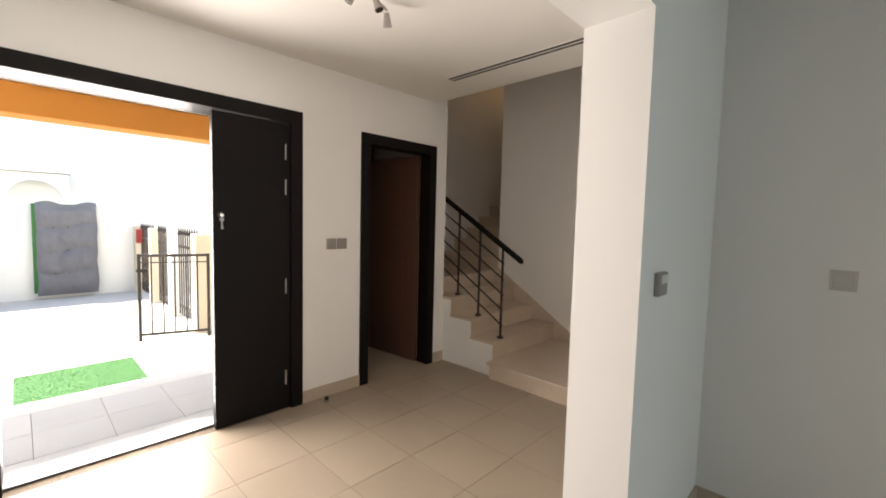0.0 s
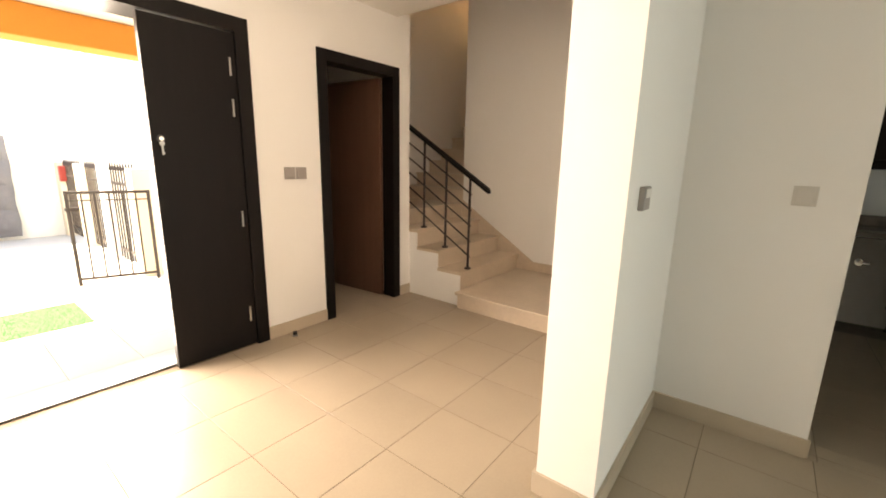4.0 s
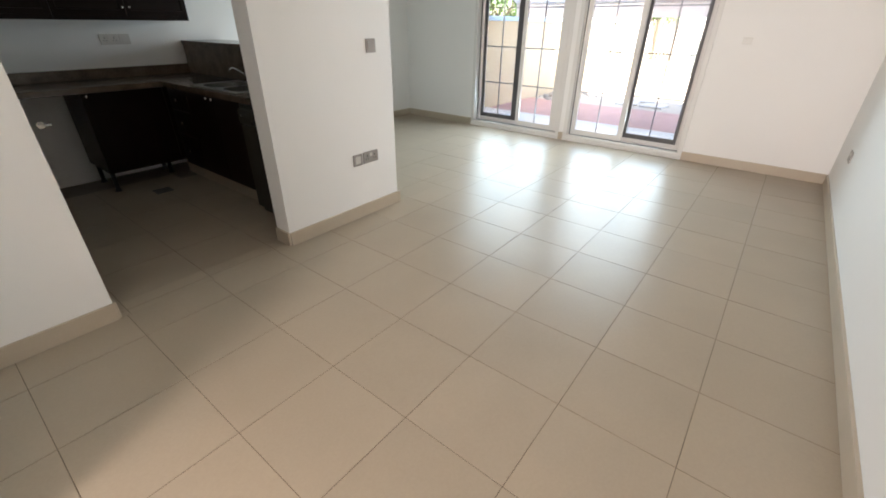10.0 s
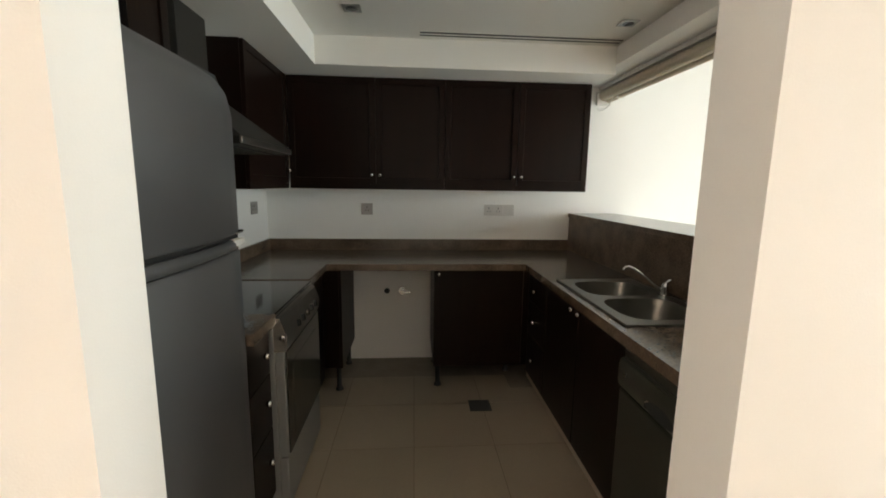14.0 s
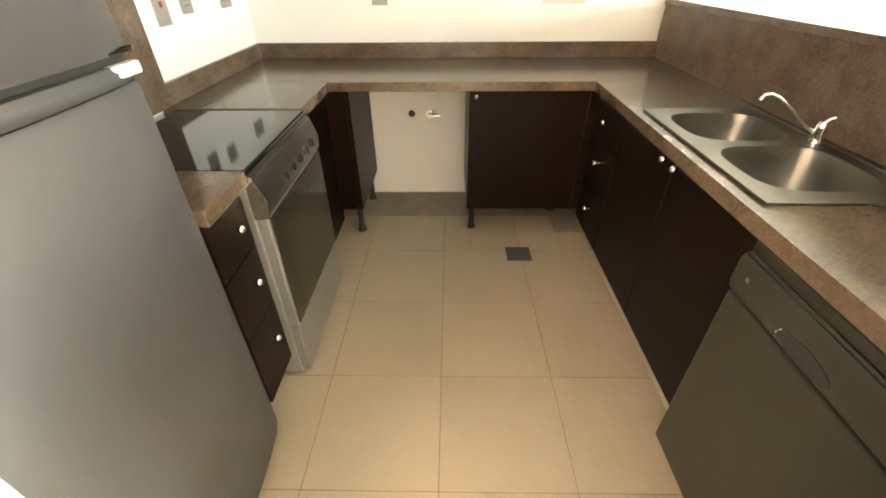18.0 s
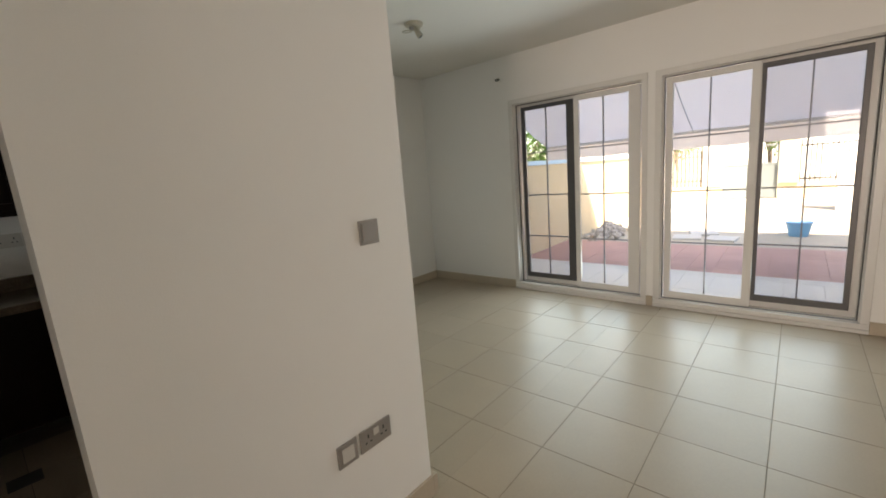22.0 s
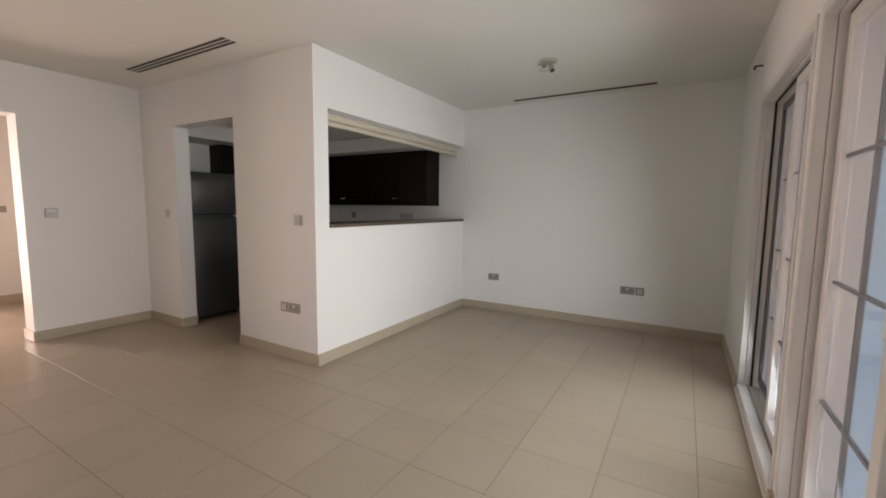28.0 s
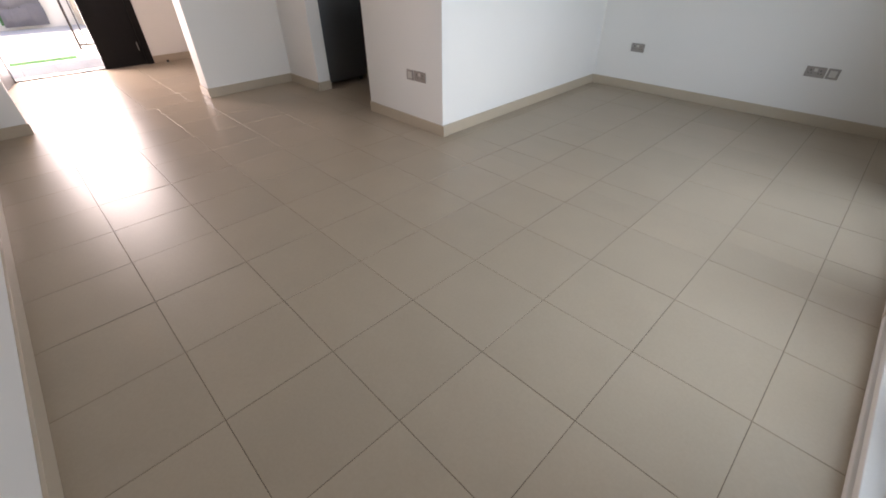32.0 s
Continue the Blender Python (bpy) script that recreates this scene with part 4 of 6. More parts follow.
def bowed_door(z0, z1, round_top):
    """A door whose front swells a little and whose top rolls back."""
    bm = bmesh.new()
    n, rows = 12, []
    levels = [z0, z0 + 0.008] + [z1 - h for h in ((0.12, 0.06, 0.02, 0.0) if round_top else (0.01, 0.0))]
    back = [0.006, 0.0] + ([0.0, 0.012, 0.04, 0.075] if round_top else [0.0, 0.008])
    for z, b in zip(levels, back):
        row = []
        for k in range(n + 1):
            u = k / n
            y = fy0 + (fy1 - fy0) * u
            edge = 0.010 * (1 - min(1, min(u, 1 - u) / 0.05)) ** 2
            x = fx + 0.055 + 0.022 * (1 - (2 * u - 1) ** 2) - edge - b
            row.append(bm.verts.new((x, y, z)))
        rows.append(row)
    for one, two in zip(rows, rows[1:]):
        for k in range(n):
            bm.faces.new((one[k], one[k + 1], two[k + 1], two[k]))
    rear = [[bm.verts.new((fx + 0.004, fy0, z)), bm.verts.new((fx + 0.004, fy1, z))] for z in (levels[0], levels[-1])]
    bm.faces.new([*rows[-1], rear[1][1], rear[1][0]])
    bm.faces.new([*rows[0][::-1], rear[0][0], rear[0][1]])
    bm.faces.new([rear[0][0]] + [r[0] for r in rows] + [rear[1][0]])
    bm.faces.new([rear[0][1], rear[1][1]] + [r[-1] for r in rows][::-1])
    bm.faces.new((rear[0][0], rear[1][0], rear[1][1], rear[0][1]))
    bmesh.ops.recalc_face_normals(bm, faces=bm.faces)
    return bm


FRIDGE = material("silver_grey_fridge_paint", (0.100, 0.102, 0.107), 0.42, metal=0.3, vary=0.04, scale=1.2, fine=260, bump=0.012)
part("body", boxes((KX0 + 0.02, fx, fy0, fy1, 0.03, 1.70), bevel=0.006), FRIDGE, root)
lower = part("fridge_door", bowed_door(0.06, 1.196, False), FRIDGE, root, smooth=True)
part("door_cap", bowed_door(1.199, 1.230, False), FRIDGE, lower, "paler metal cap along the door's top", smooth=True)
upper = part("freezer_door", bowed_door(1.246, 1.725, True), FRIDGE, root, smooth=True)
part("gasket", boxes((fx, fx + 0.046, fy0 + 0.01, fy1 - 0.01, 1.195, 1.247)), BLACKPL, root)
part("grip", boxes((fx + 0.034, fx + 0.062, fy1 - 0.070, fy1 - 0.001, 1.2465, 1.256), bevel=0.003), CHROME, upper, "bright grip at the door edge")
part("grip", boxes((fx + 0.034, fx + 0.064, fy1 - 0.075, fy1 - 0.001, 1.208, 1.2305), bevel=0.004), WHITEALU, lower, "bright grip at the door edge")
part("badge", boxes((fx + 0.058, fx + 0.066, fy0 + 0.09, fy0 + 0.16, 1.57, 1.585)), CHROME, upper, "small plain metal badge")
for x in (-2.7, -2.25):
    for y in (fy0 + 0.05, fy1 - 0.05):
        part("foot", rod(bmesh.new(), (x, y, 0), (x, y, 0.032), 0.02), BLACKPL, root)

# blind rolled up under the hatch's head
BLIND = material("cream_blind_cloth", (0.62, 0.55, 0.44), 0.75, vary=0.05, fine=300, bump=0.15)
root = thing("roller_blind", (-0.14, 1.4, 2.04), "cream roller blind pulled up under the hatch head", "blind")
part("head_rail", boxes((-0.20, -0.125, KT + 0.01, YN - 0.02, 2.135, 2.164), bevel=0.004), WHITEALU, root)
part("cloth_roll", rod(bmesh.new(), (-0.165, KT + 0.012, 2.098), (-0.165, YN - 0.03, 2.098), 0.036, 20), BLIND, root, smooth=True)
bm = bmesh.new()
prism(bm, [(-0.122, 2.150), (-0.104, 2.150), (-0.099, 2.142), (-0.099, 2.110), (-0.106, 2.100), (-0.122, 2.100)], "y", KT + 0.012, YN - 0.03)
part("fascia", bm, BLIND, root, "plain cream fascia board")
part("bottom_bar", rod(bmesh.new(), (-0.122, KT + 0.012, 2.072), (-0.122, YN - 0.03, 2.072), 0.024, 18), BLIND, root, "rounded cream bottom bar", smooth=True)
part("end_joint", boxes((-0.150, -0.0955, YN - 0.215, YN - 0.205, 2.046, 2.152), bevel=0.002), WHITEALU, root, "thin cream joint strip")
part("cord", tube(bmesh.new(), [(-0.2, 2.50 - 0.14 * math.cos(a), 2.05 - 0.07 * math.sin(a)) for a in [k * math.pi / 10 for k in range(11)]], 0.0025, 6), WHITEPL, root)
part("bracket", boxes((-0.21, -0.1, YN - 0.021, YN - 0.001, 2.03, 2.13), bevel=0.003), WHITEPL, root)

# thin grey slab laid on the tiles beside the plinth
structure("floor_patch", boxes((-0.93, -0.767, 2.07, 2.27, 0.0, 0.0015)), CEMENT, "thin grey patch on the floor at the foot of the units", "floor")

# washing-machine services, drain
root = thing("water_valve", (-1.68, YN, 0.54), "chrome wall valve in the appliance gap", "valve")
bm = rod(bmesh.new(), (-1.70, YN, 0.566), (-1.70, YN - 0.055, 0.566), 0.014)
rod(bm, (-1.70, YN - 0.045, 0.566), (-1.64, YN - 0.045, 0.566), 0.012)
part("body", bm, CHROME, root, smooth=True)
part("handle", boxes((-1.715, -1.685, YN - 0.075, YN - 0.055, 0.575, 0.590), bevel=0.004), CHROME, root)
part("flange", rod(bmesh.new(), (-1.70, YN - 0.006, 0.566), (-1.70, YN, 0.566), 0.03, 18), CHROME, root, smooth=True)
solid("waste_pipe", rod(bmesh.new(), (-1.823, YN - 0.004, 0.566), (-1.823, YN + 0.0, 0.566), 0.022, 18), BLACKPL, "black round waste pipe mouth in the wall", "pipe", smooth=True)
root = thing("floor_drain", (-1.183, 1.84, 0.0), "dark square floor drain cover in the kitchen tiles", "drain")
part("frame", boxes((-1.252, -1.114, 1.775, 1.785, 0, 0.004), (-1.252, -1.114, 1.895, 1.905, 0, 0.004), (-1.252, -1.242, 1.785, 1.895, 0, 0.004), (-1.124, -1.114, 1.785, 1.895, 0, 0.004)), DARKALU, root)
part("cover", boxes((-1.242, -1.124, 1.785, 1.895, 0, 0.0025)), DARKALU, root)


# ---------------------------------------------------------------- plates on the walls
def plate(name, x, y, z, wall, w, h, label, style="switch", mat=None, inner=None, category=""):
    """A wall plate; wall: the way it looks. style: switch, two (rockers), socket, double, single, cooker, aerial."""
    mat, inner = mat or SWITCH, inner or SWITCH
    d = {"+x": Vector((1, 0, 0)), "-x": Vector((-1, 0, 0)), "+y": Vector((0, 1, 0)), "-y": Vector((0, -1, 0))}[wall]
    root = thing(name, (x, y, z), label, category or ("switch" if style in ("switch", "two", "cooker") else "socket"))

    def slab(u0, u1, v0, v1, d0, d1, bevel=0.0):
        if d.x:
            return boxes((x + d.x * d0, x + d.x * d1, y + u0, y + u1, z + v0, z + v1) if d.x > 0 else (x + d.x * d1, x + d.x * d0, y + u0, y + u1, z + v0, z + v1), bevel=bevel)
        return boxes((x + u0, x + u1, min(y + d.y * d0, y + d.y * d1), max(y + d.y * d0, y + d.y * d1), z + v0, z + v1), bevel=bevel)

    part("plate", slab(-w / 2, w / 2, -h / 2, h / 2, 0, 0.008, 0.002), mat, root)
    if style == "switch":
        part("rocker", slab(-w * 0.36, w * 0.36, -h * 0.36, h * 0.36, 0.008, 0.013, 0.002), inner, root)
    elif style == "two":
        part("rocker", slab(-w * 0.34, w * 0.02, -h * 0.34, h * 0.34, 0.008, 0.0125, 0.002), inner, root)
        part("rocker", slab(w * 0.04, w * 0.34, -h * 0.34, h * 0.34, 0.008, 0.0125, 0.002), inner, root)
    elif style == "single":
        part("insert", slab(-w * 0.3, w * 0.3, -h * 0.32, h * 0.32, 0.008, 0.011, 0.002), inner, root, "pale blank insert")
    elif style == "cooker":
        part("rocker", slab(-w * 0.1, w * 0.1, -h * 0.06, h * 0.08, 0.008, 0.012, 0.001), RED, root, "red cooker switch")
    elif style in ("socket", "double"):
        for c in ((0,) if style == "socket" else (-w * 0.25, w * 0.25)):
            part("pin_hole", slab(c - 0.003, c + 0.003, 0.006, 0.02, 0.008, 0.0087), BLACKPL, root)
            for s in (-0.011, 0.011):
                part("pin_hole", slab(c + s - 0.004, c + s + 0.004, -0.014, -0.008, 0.008, 0.0087), BLACKPL, root)
        if style == "double":
            part("rocker", slab(-0.013, 0.013, 0.004, 0.03, 0.008, 0.012, 0.001), inner, root)
    return root


RED = material("red_plastic", (0.30, 0.03, 0.02), 0.4, vary=0.05, bump=0)
plate("light_switch", -2.289, 0, 1.251, "-y", 0.088, 0.088, "pale grey square light switch on the white wall", "switch", SWITCHIN, SWITCHIN)
plate("light_switch", -0.202, 0, 1.233, "-y", 0.088, 0.088, "grey square light switch by the wall corner", "switch")
plate("aerial_socket", -0.408, 0, 0.461, "-y", 0.086, 0.086, "grey plate with a pale insert low on the wall", "single", None, SWITCHIN)
plate("power_socket", -0.278, 0, 0.463, "-y", 0.148, 0.086, "grey double power socket low on the wall", "double", None, SWITCHIN)
root = thing("thermostat", (XW, -0.83, 1.255), "grey wall thermostat with a pale strip across its upper half", "thermostat")
part("case", boxes((XW, XW + 0.020, -0.878, -0.782, 1.212, 1.298), bevel=0.004), SWITCH, root)
# the upper half of the case is paler than the rest
part("pale_strip", boxes((XW + 0.0221, XW + 0.0235, -0.868, -0.792, 1.258, 1.290), bevel=0.0005), WHITEPL, root, "pale strip on the upper half")
plate("light_switch", XF, -0.702, 1.258, "+x", 0.088, 0.088, "grey square hall switch beside the entrance", "switch")
plate("light_switch", XF, -0.604, 1.258, "+x", 0.088, 0.088, "grey square hall switch beside the cloakroom door", "switch")
plate("power_socket", 2.105, YN, 0.447, "-y", 0.148, 0.086, "grey double power socket on the end wall", "double", None, SWITCHIN)
plate("aerial_socket", 2.232, YN, 0.447, "-y", 0.086, 0.086, "grey plate with a pale insert on the end wall", "single", None, SWITCHIN)
plate("power_socket", 0.473, YN, 0.447, "-y", 0.148, 0.086, "grey double power socket near the hatch wall", "double", None, SWITCHIN)
plate("aerial_socket", -1.41, YS, 0.44, "+y", 0.086, 0.086, "grey plate with a pale insert on the side wall", "single", None, SWITCHIN)
plate("power_socket", -1.55, YS, 0.44, "+y", 0.148, 0.086, "grey double power socket on the side wall", "double", None, SWITCHIN)
plate("power_socket", 2.25, YS, 0.45, "+y", 0.148, 0.086, "grey double power socket near the patio", "double", None, SWITCHIN)
plate("blank_plate", XE, -1.93, 1.25, "-x", 0.085, 0.06, "small white plate on the patio wall", "switch", WHITEPL, WHITEPL, "plate")
plate("power_socket", -1.972, YN, 1.218, "-y", 0.088, 0.088, "grey socket plate above the worktop", "socket")
plate("power_socket", -0.985, YN, 1.218, "-y", 0.148, 0.086, "pale double power socket above the worktop", "double", SWITCHIN, SWITCHIN)
plate("fused_spur", -0.865, YN, 1.218, "-y", 0.086, 0.086, "cream blank outlet beside the socket", "single", SWITCHIN, SWITCHIN)
plate("cooker_switch", KX0, 1.785, 1.243, "+x", 0.088, 0.148, "tall grey cooker switch with a red rocker", "cooker")
plate("power_socket", KX0, 1.976, 1.238, "+x", 0.086, 0.086, "grey socket plate on the kitchen side wall", "socket")
plate("power_socket", KX0, 2.350, 1.232, "+x", 0.110, 0.086, "grey socket in the kitchen corner", "double")
for y in (0.958, 0.900):
    x = KX1 - 0.02
    root = thing("round_outlet", (x, y, 1.160), "round pale outlet in the granite splashback", "socket")
    part("plate", rod(bmesh.new(), (x - 0.006, y, 1.160), (x, y, 1.160), 0.024, 22), SWITCH, root, smooth=True)
    part("cap", rod(bmesh.new(), (x - 0.010, y, 1.160), (x - 0.006, y, 1.160), 0.014, 18), GREYALU, root, smooth=True)


# ---------------------------------------------------------------- ceiling fittings
def slot(name, x0, x1, y, w, bars, z, label):
    """A linear air outlet: a frame and dark slots between its blades."""
    root = thing(name, ((x0 + x1) / 2, y, z), label, "air vent")
    part("backing", boxes((x0, x1, y - w / 2, y + w / 2, z - 0.002, z)), BLACKPL if bars > 1 else VENTBROWN, root, "dark slot")
    for e in (x0 - 0.005, x1):
        part("end_cap", boxes((e, e + 0.005, y - w / 2 - 0.005, y + w / 2 + 0.005, z - 0.004, z)), CEILMETAL, root)
    for c in (y - w / 2 - 0.0025, y + w / 2 + 0.0025):
        part("frame_rail", boxes((x0, x1, c - 0.0025, c + 0.0025, z - 0.004, z)), CEILMETAL, root)
    for k in range(1, bars):
        c = y - w / 2 + w * k / bars
        part("blade", boxes((x0, x1, c - 0.006, c + 0.006, z - 0.005, z - 0.0005)), CEILMETAL, root)


# dark brown backing for the vent with a single slot
VENTBROWN = material("dark_brown_vent_slot", (0.06, 0.048, 0.036), 0.7, vary=0.2, bump=0)
CEILMETAL = material("cream_vent_metal", (0.70, 0.67, 0.62), 0.5, vary=0.04, bump=0.01)
slot("air_vent", 0.77, 2.29, 2.40, 0.082, 1, CZ, "long single-slot air vent in the ceiling by the end wall")
slot("air_vent", -2.08, -0.51, -0.355, 0.12, 3, CZ, "three-slot cream air vent in the ceiling")
slot("air_vent", -1.99, -0.45, -2.60, 0.12, 3, CZ, "three-slot cream air vent near the side wall")
slot("air_vent", -4.71, -3.15, 0.06, 0.075, 2, CZ, "two-slot air vent in the hall ceiling")
slot("air_vent", -1.58, -0.37, 1.94, 0.075, 2, KCZ, "two-slot air vent in the kitchen ceiling")


FITTING = material("yellowed_cream_fitting", (0.50, 0.45, 0.36), 0.45, vary=0.08, bump=0)


def lamp_holder(x, y, z):
    """A ceiling fitting without its shade: rose, bracket and bare holder."""
    root = thing("ceiling_light", (x, y, z), "bare white ceiling light fitting without a shade", "ceiling light", "bare ceiling fittings")
    part("rose", rod(bmesh.new(), (x, y, z - 0.020), (x, y, z), 0.070, 24, 0.078), FITTING, root, smooth=True)
    part("bracket", boxes((x - 0.090, x + 0.060, y - 0.014, y + 0.014, z - 0.034, z - 0.020), bevel=0.003), FITTING, root)
    holder = part("holder", rod(bmesh.new(), (x + 0.040, y - 0.030, z - 0.098), (x + 0.012, y, z - 0.030), 0.026, 16, 0.018), FITTING, root, smooth=True)
    part("socket_mouth", rod(bmesh.new(), (x + 0.0408, y - 0.0309, z - 0.100), (x + 0.0396, y - 0.0296, z - 0.097), 0.019, 16), BLACKPL, holder, "dark open socket", smooth=True)
    part("terminal", boxes((x - 0.055, x - 0.020, y - 0.020, y + 0.004, z - 0.056, z - 0.034), bevel=0.003), SWITCH, root)
    part("wire", tube(bmesh.new(), [(x - 0.04 + 0.05 * math.cos(a), y + 0.03 + 0.04 * math.sin(a), z - 0.045 - 0.022 * math.sin(a * 0.5)) for a in [k * math.tau / 14 for k in range(13)]], 0.0035, 6), FITTING, root, smooth=True)


lamp_holder(1.517, 1.263, CZ)
lamp_holder(-1.295, -1.52, CZ)
for x, y, z in ((1.45, -0.11, CZ), (-1.571, 1.145, KCZ)):
    root = thing("smoke_detector", (x, y, z), "round cream smoke detector on the ceiling", "smoke detector")
    part("base", rod(bmesh.new(), (x, y, z - 0.014), (x, y, z), 0.052, 24), WHITEPL, root, smooth=True)
    part("head", rod(bmesh.new(), (x, y, z - 0.045), (x, y, z - 0.014), 0.034, 24, 0.047), WHITEPL, root, smooth=True)
    part("sensor", rod(bmesh.new(), (x, y, z - 0.055), (x, y, z - 0.045), 0.012, 14), CHROME, root, smooth=True)
for x, y in ((-1.925, 1.63), (-0.475, 1.665)):
    root = thing("downlight", (x, y, KCZ), "small square recessed downlight, switched off", "downlight")
    part("trim", boxes((x - 0.045, x + 0.045, y - 0.045, y + 0.045, KCZ - 0.005, KCZ), bevel=0.002), STEEL, root)
    part("lens", rod(bmesh.new(), (x, y, KCZ - 0.0065), (x, y, KCZ - 0.005), 0.03, 18), BLACK, root, smooth=True)
root = thing("spotlight", (-4.10, -1.16, CZ), "small pale ceiling spotlight rail with three tilted heads", "spotlight")
part("ceiling_mount", rod(bmesh.new(), (-4.10, -1.17, CZ - 0.018), (-4.10, -1.17, CZ), 0.032, 20), SWITCH, root, smooth=True)
rail = part("rail", tube(bmesh.new(), [(-4.115, -1.285, CZ - 0.028), (-4.10, -1.17, CZ - 0.026), (-4.15, -1.045, CZ - 0.034)], 0.007, 8), CHROME, root, smooth=True)
for hx, hy, tx, ty, drop in ((-4.112, -1.270, -0.020, -0.030, 0.060), (-4.098, -1.165, 0.030, 0.010, 0.065), (-4.148, -1.050, -0.025, 0.030, 0.075)):
    a, b = Vector((hx, hy, CZ - 0.036)), Vector((hx + tx, hy + ty, CZ - 0.036 - drop))
    head = part("head", rod(bmesh.new(), tuple(b), tuple(a.lerp(b, 0.15)), 0.024, 16, 0.014), SWITCH, root, "small off-white lamp head", smooth=True)
    part("lens", rod(bmesh.new(), tuple(b + (b - a) * 0.02), tuple(b - (b - a) * 0.01), 0.019, 16), CHROME, head, smooth=True)
    part("stem", rod(bmesh.new(), tuple(a.lerp(b, 0.2)), (hx, hy, CZ - 0.026), 0.005, 8), CHROME, head, smooth=True)
for y, z in ((1.43, 2.40), (-1.68, 2.44)):
    root = thing("curtain_hook", (XE, y, z), "small dark curtain-rail bracket remaining in the wall", "hook")
    part("stem", rod(bmesh.new(), (XE - 0.05, y, z), (XE, y, z), 0.006), BLACKPL, root)
    part("cup", tube(bmesh.new(), [(XE - 0.05, y + 0.02 * math.cos(a), z + 0.02 * math.sin(a)) for a in [math.pi + k * math.pi / 8 for k in range(9)]], 0.006, 6), BLACKPL, root)
root = thing("door_stop", (-5.19, -0.79, 0.0), "small round brown door stop on the hall floor", "door stop")
part("base", rod(bmesh.new(), (-5.19, -0.79, 0), (-5.19, -0.79, 0.012), 0.022, 16), STEEL, root, smooth=True)
part("buffer", rod(bmesh.new(), (-5.19, -0.79, 0.012), (-5.19, -0.79, 0.035), 0.016, 16), BLACKPL, root, smooth=True)


# ---------------------------------------------------------------- outdoors: materials
SAND = material("pale_dusty_ground", (0.52, 0.46, 0.37), 0.95, vary=0.16, scale=0.7, fine=40, bump=0.5)
PAVE = material("pale_concrete_paving", (0.50, 0.47, 0.42), 0.8, vary=0.08, scale=1.5, fine=60, bump=0.15, random_tint=0.15)
PORCH = material("grey_porch_tile", (0.60, 0.58, 0.55), 0.5, vary=0.06, scale=3, fine=80, bump=0.03, random_tint=0.2)
PATIO = material("pale_patio_tile", (0.76, 0.75, 0.71), 0.5, vary=0.06, scale=3, fine=80, bump=0.03, random_tint=0.2)
REDPAVE = material("terracotta_paving", (0.52, 0.30, 0.25), 0.8, vary=0.15, scale=4, fine=60, bump=0.2, random_tint=0.25)
RENDER = material("cream_render", (0.74, 0.60, 0.40), 0.9, vary=0.06, scale=0.8, fine=90, bump=0.2)
WHITERENDER = material("white_render", (0.75, 0.73, 0.68), 0.85, vary=0.05, scale=0.8, fine=90, bump=0.2)
ORANGE = material("orange_painted_render", (0.60, 0.23, 0.035), 0.8, vary=0.06, scale=1.0, fine=90, bump=0.15)
# blue deepened to paint skylight on the door reveals; the coping shares it
COPING = material("skylit_blue_coping", (0.52, 0.74, 0.91), 0.7, vary=0.06, bump=0.1)
GRASS = material("artificial_grass", (0.038, 0.135, 0.030), 0.8, vary=0.16, scale=9, fine=200, bump=0.12)
TARP = material("charcoal_padded_cloth", (0.13, 0.128, 0.138), 0.6, vary=0.25, scale=3, fine=60, bump=0.25)
BARK = material("grey_brown_bark", (0.16, 0.12, 0.085), 0.9, vary=0.3, scale=6, fine=40, bump=0.6)
STONE = material("broken_stone", (0.50, 0.46, 0.42), 0.9, vary=0.3, scale=4, fine=40, bump=0.4)
BLUE = material("blue_plastic", (0.16, 0.46, 0.78), 0.4, vary=0.08, bump=0.02)


def leafy(name, base):
    m = material(name, base, 0.55, vary=0.35, scale=1.5, fine=8, bump=0)
    n, link = m.node_tree.nodes, m.node_tree.links.new
    glow, mix = n.new("ShaderNodeBsdfTranslucent"), n.new("ShaderNodeMixShader")
    glow.inputs["Color"].default_value = (base[0] * 2.0, base[1] * 1.8, base[2] * 1.2, 1)
    mix.inputs["Fac"].default_value = 0.35
    link(n["Principled BSDF"].outputs[0], mix.inputs[1]), link(glow.outputs[0], mix.inputs[2])
    link(mix.outputs[0], n["Material Output"].inputs["Surface"])
    return m


LEAF = leafy("green_leaves", (0.07, 0.15, 0.03))
CLOTH = material("lilac_grey_awning_cloth", (0.80, 0.72, 0.68), 0.8, vary=0.04, scale=1, fine=200, bump=0.1)
glow, mix = CLOTH.node_tree.nodes.new("ShaderNodeBsdfTranslucent"), CLOTH.node_tree.nodes.new("ShaderNodeMixShader")
glow.inputs["Color"].default_value, mix.inputs["Fac"].default_value = (0.80, 0.72, 0.69, 1), 0.5
CLOTH.node_tree.links.new(CLOTH.node_tree.nodes["Principled BSDF"].outputs[0], mix.inputs[1])
CLOTH.node_tree.links.new(glow.outputs[0], mix.inputs[2])
CLOTH.node_tree.links.new(mix.outputs[0], CLOTH.node_tree.nodes["Material Output"].inputs["Surface"])

GZ = -0.22
structure("ground", boxes((-400, 400, -400, 400, GZ - 0.6, GZ)), SAND, "pale dusty ground around the house", "ground")

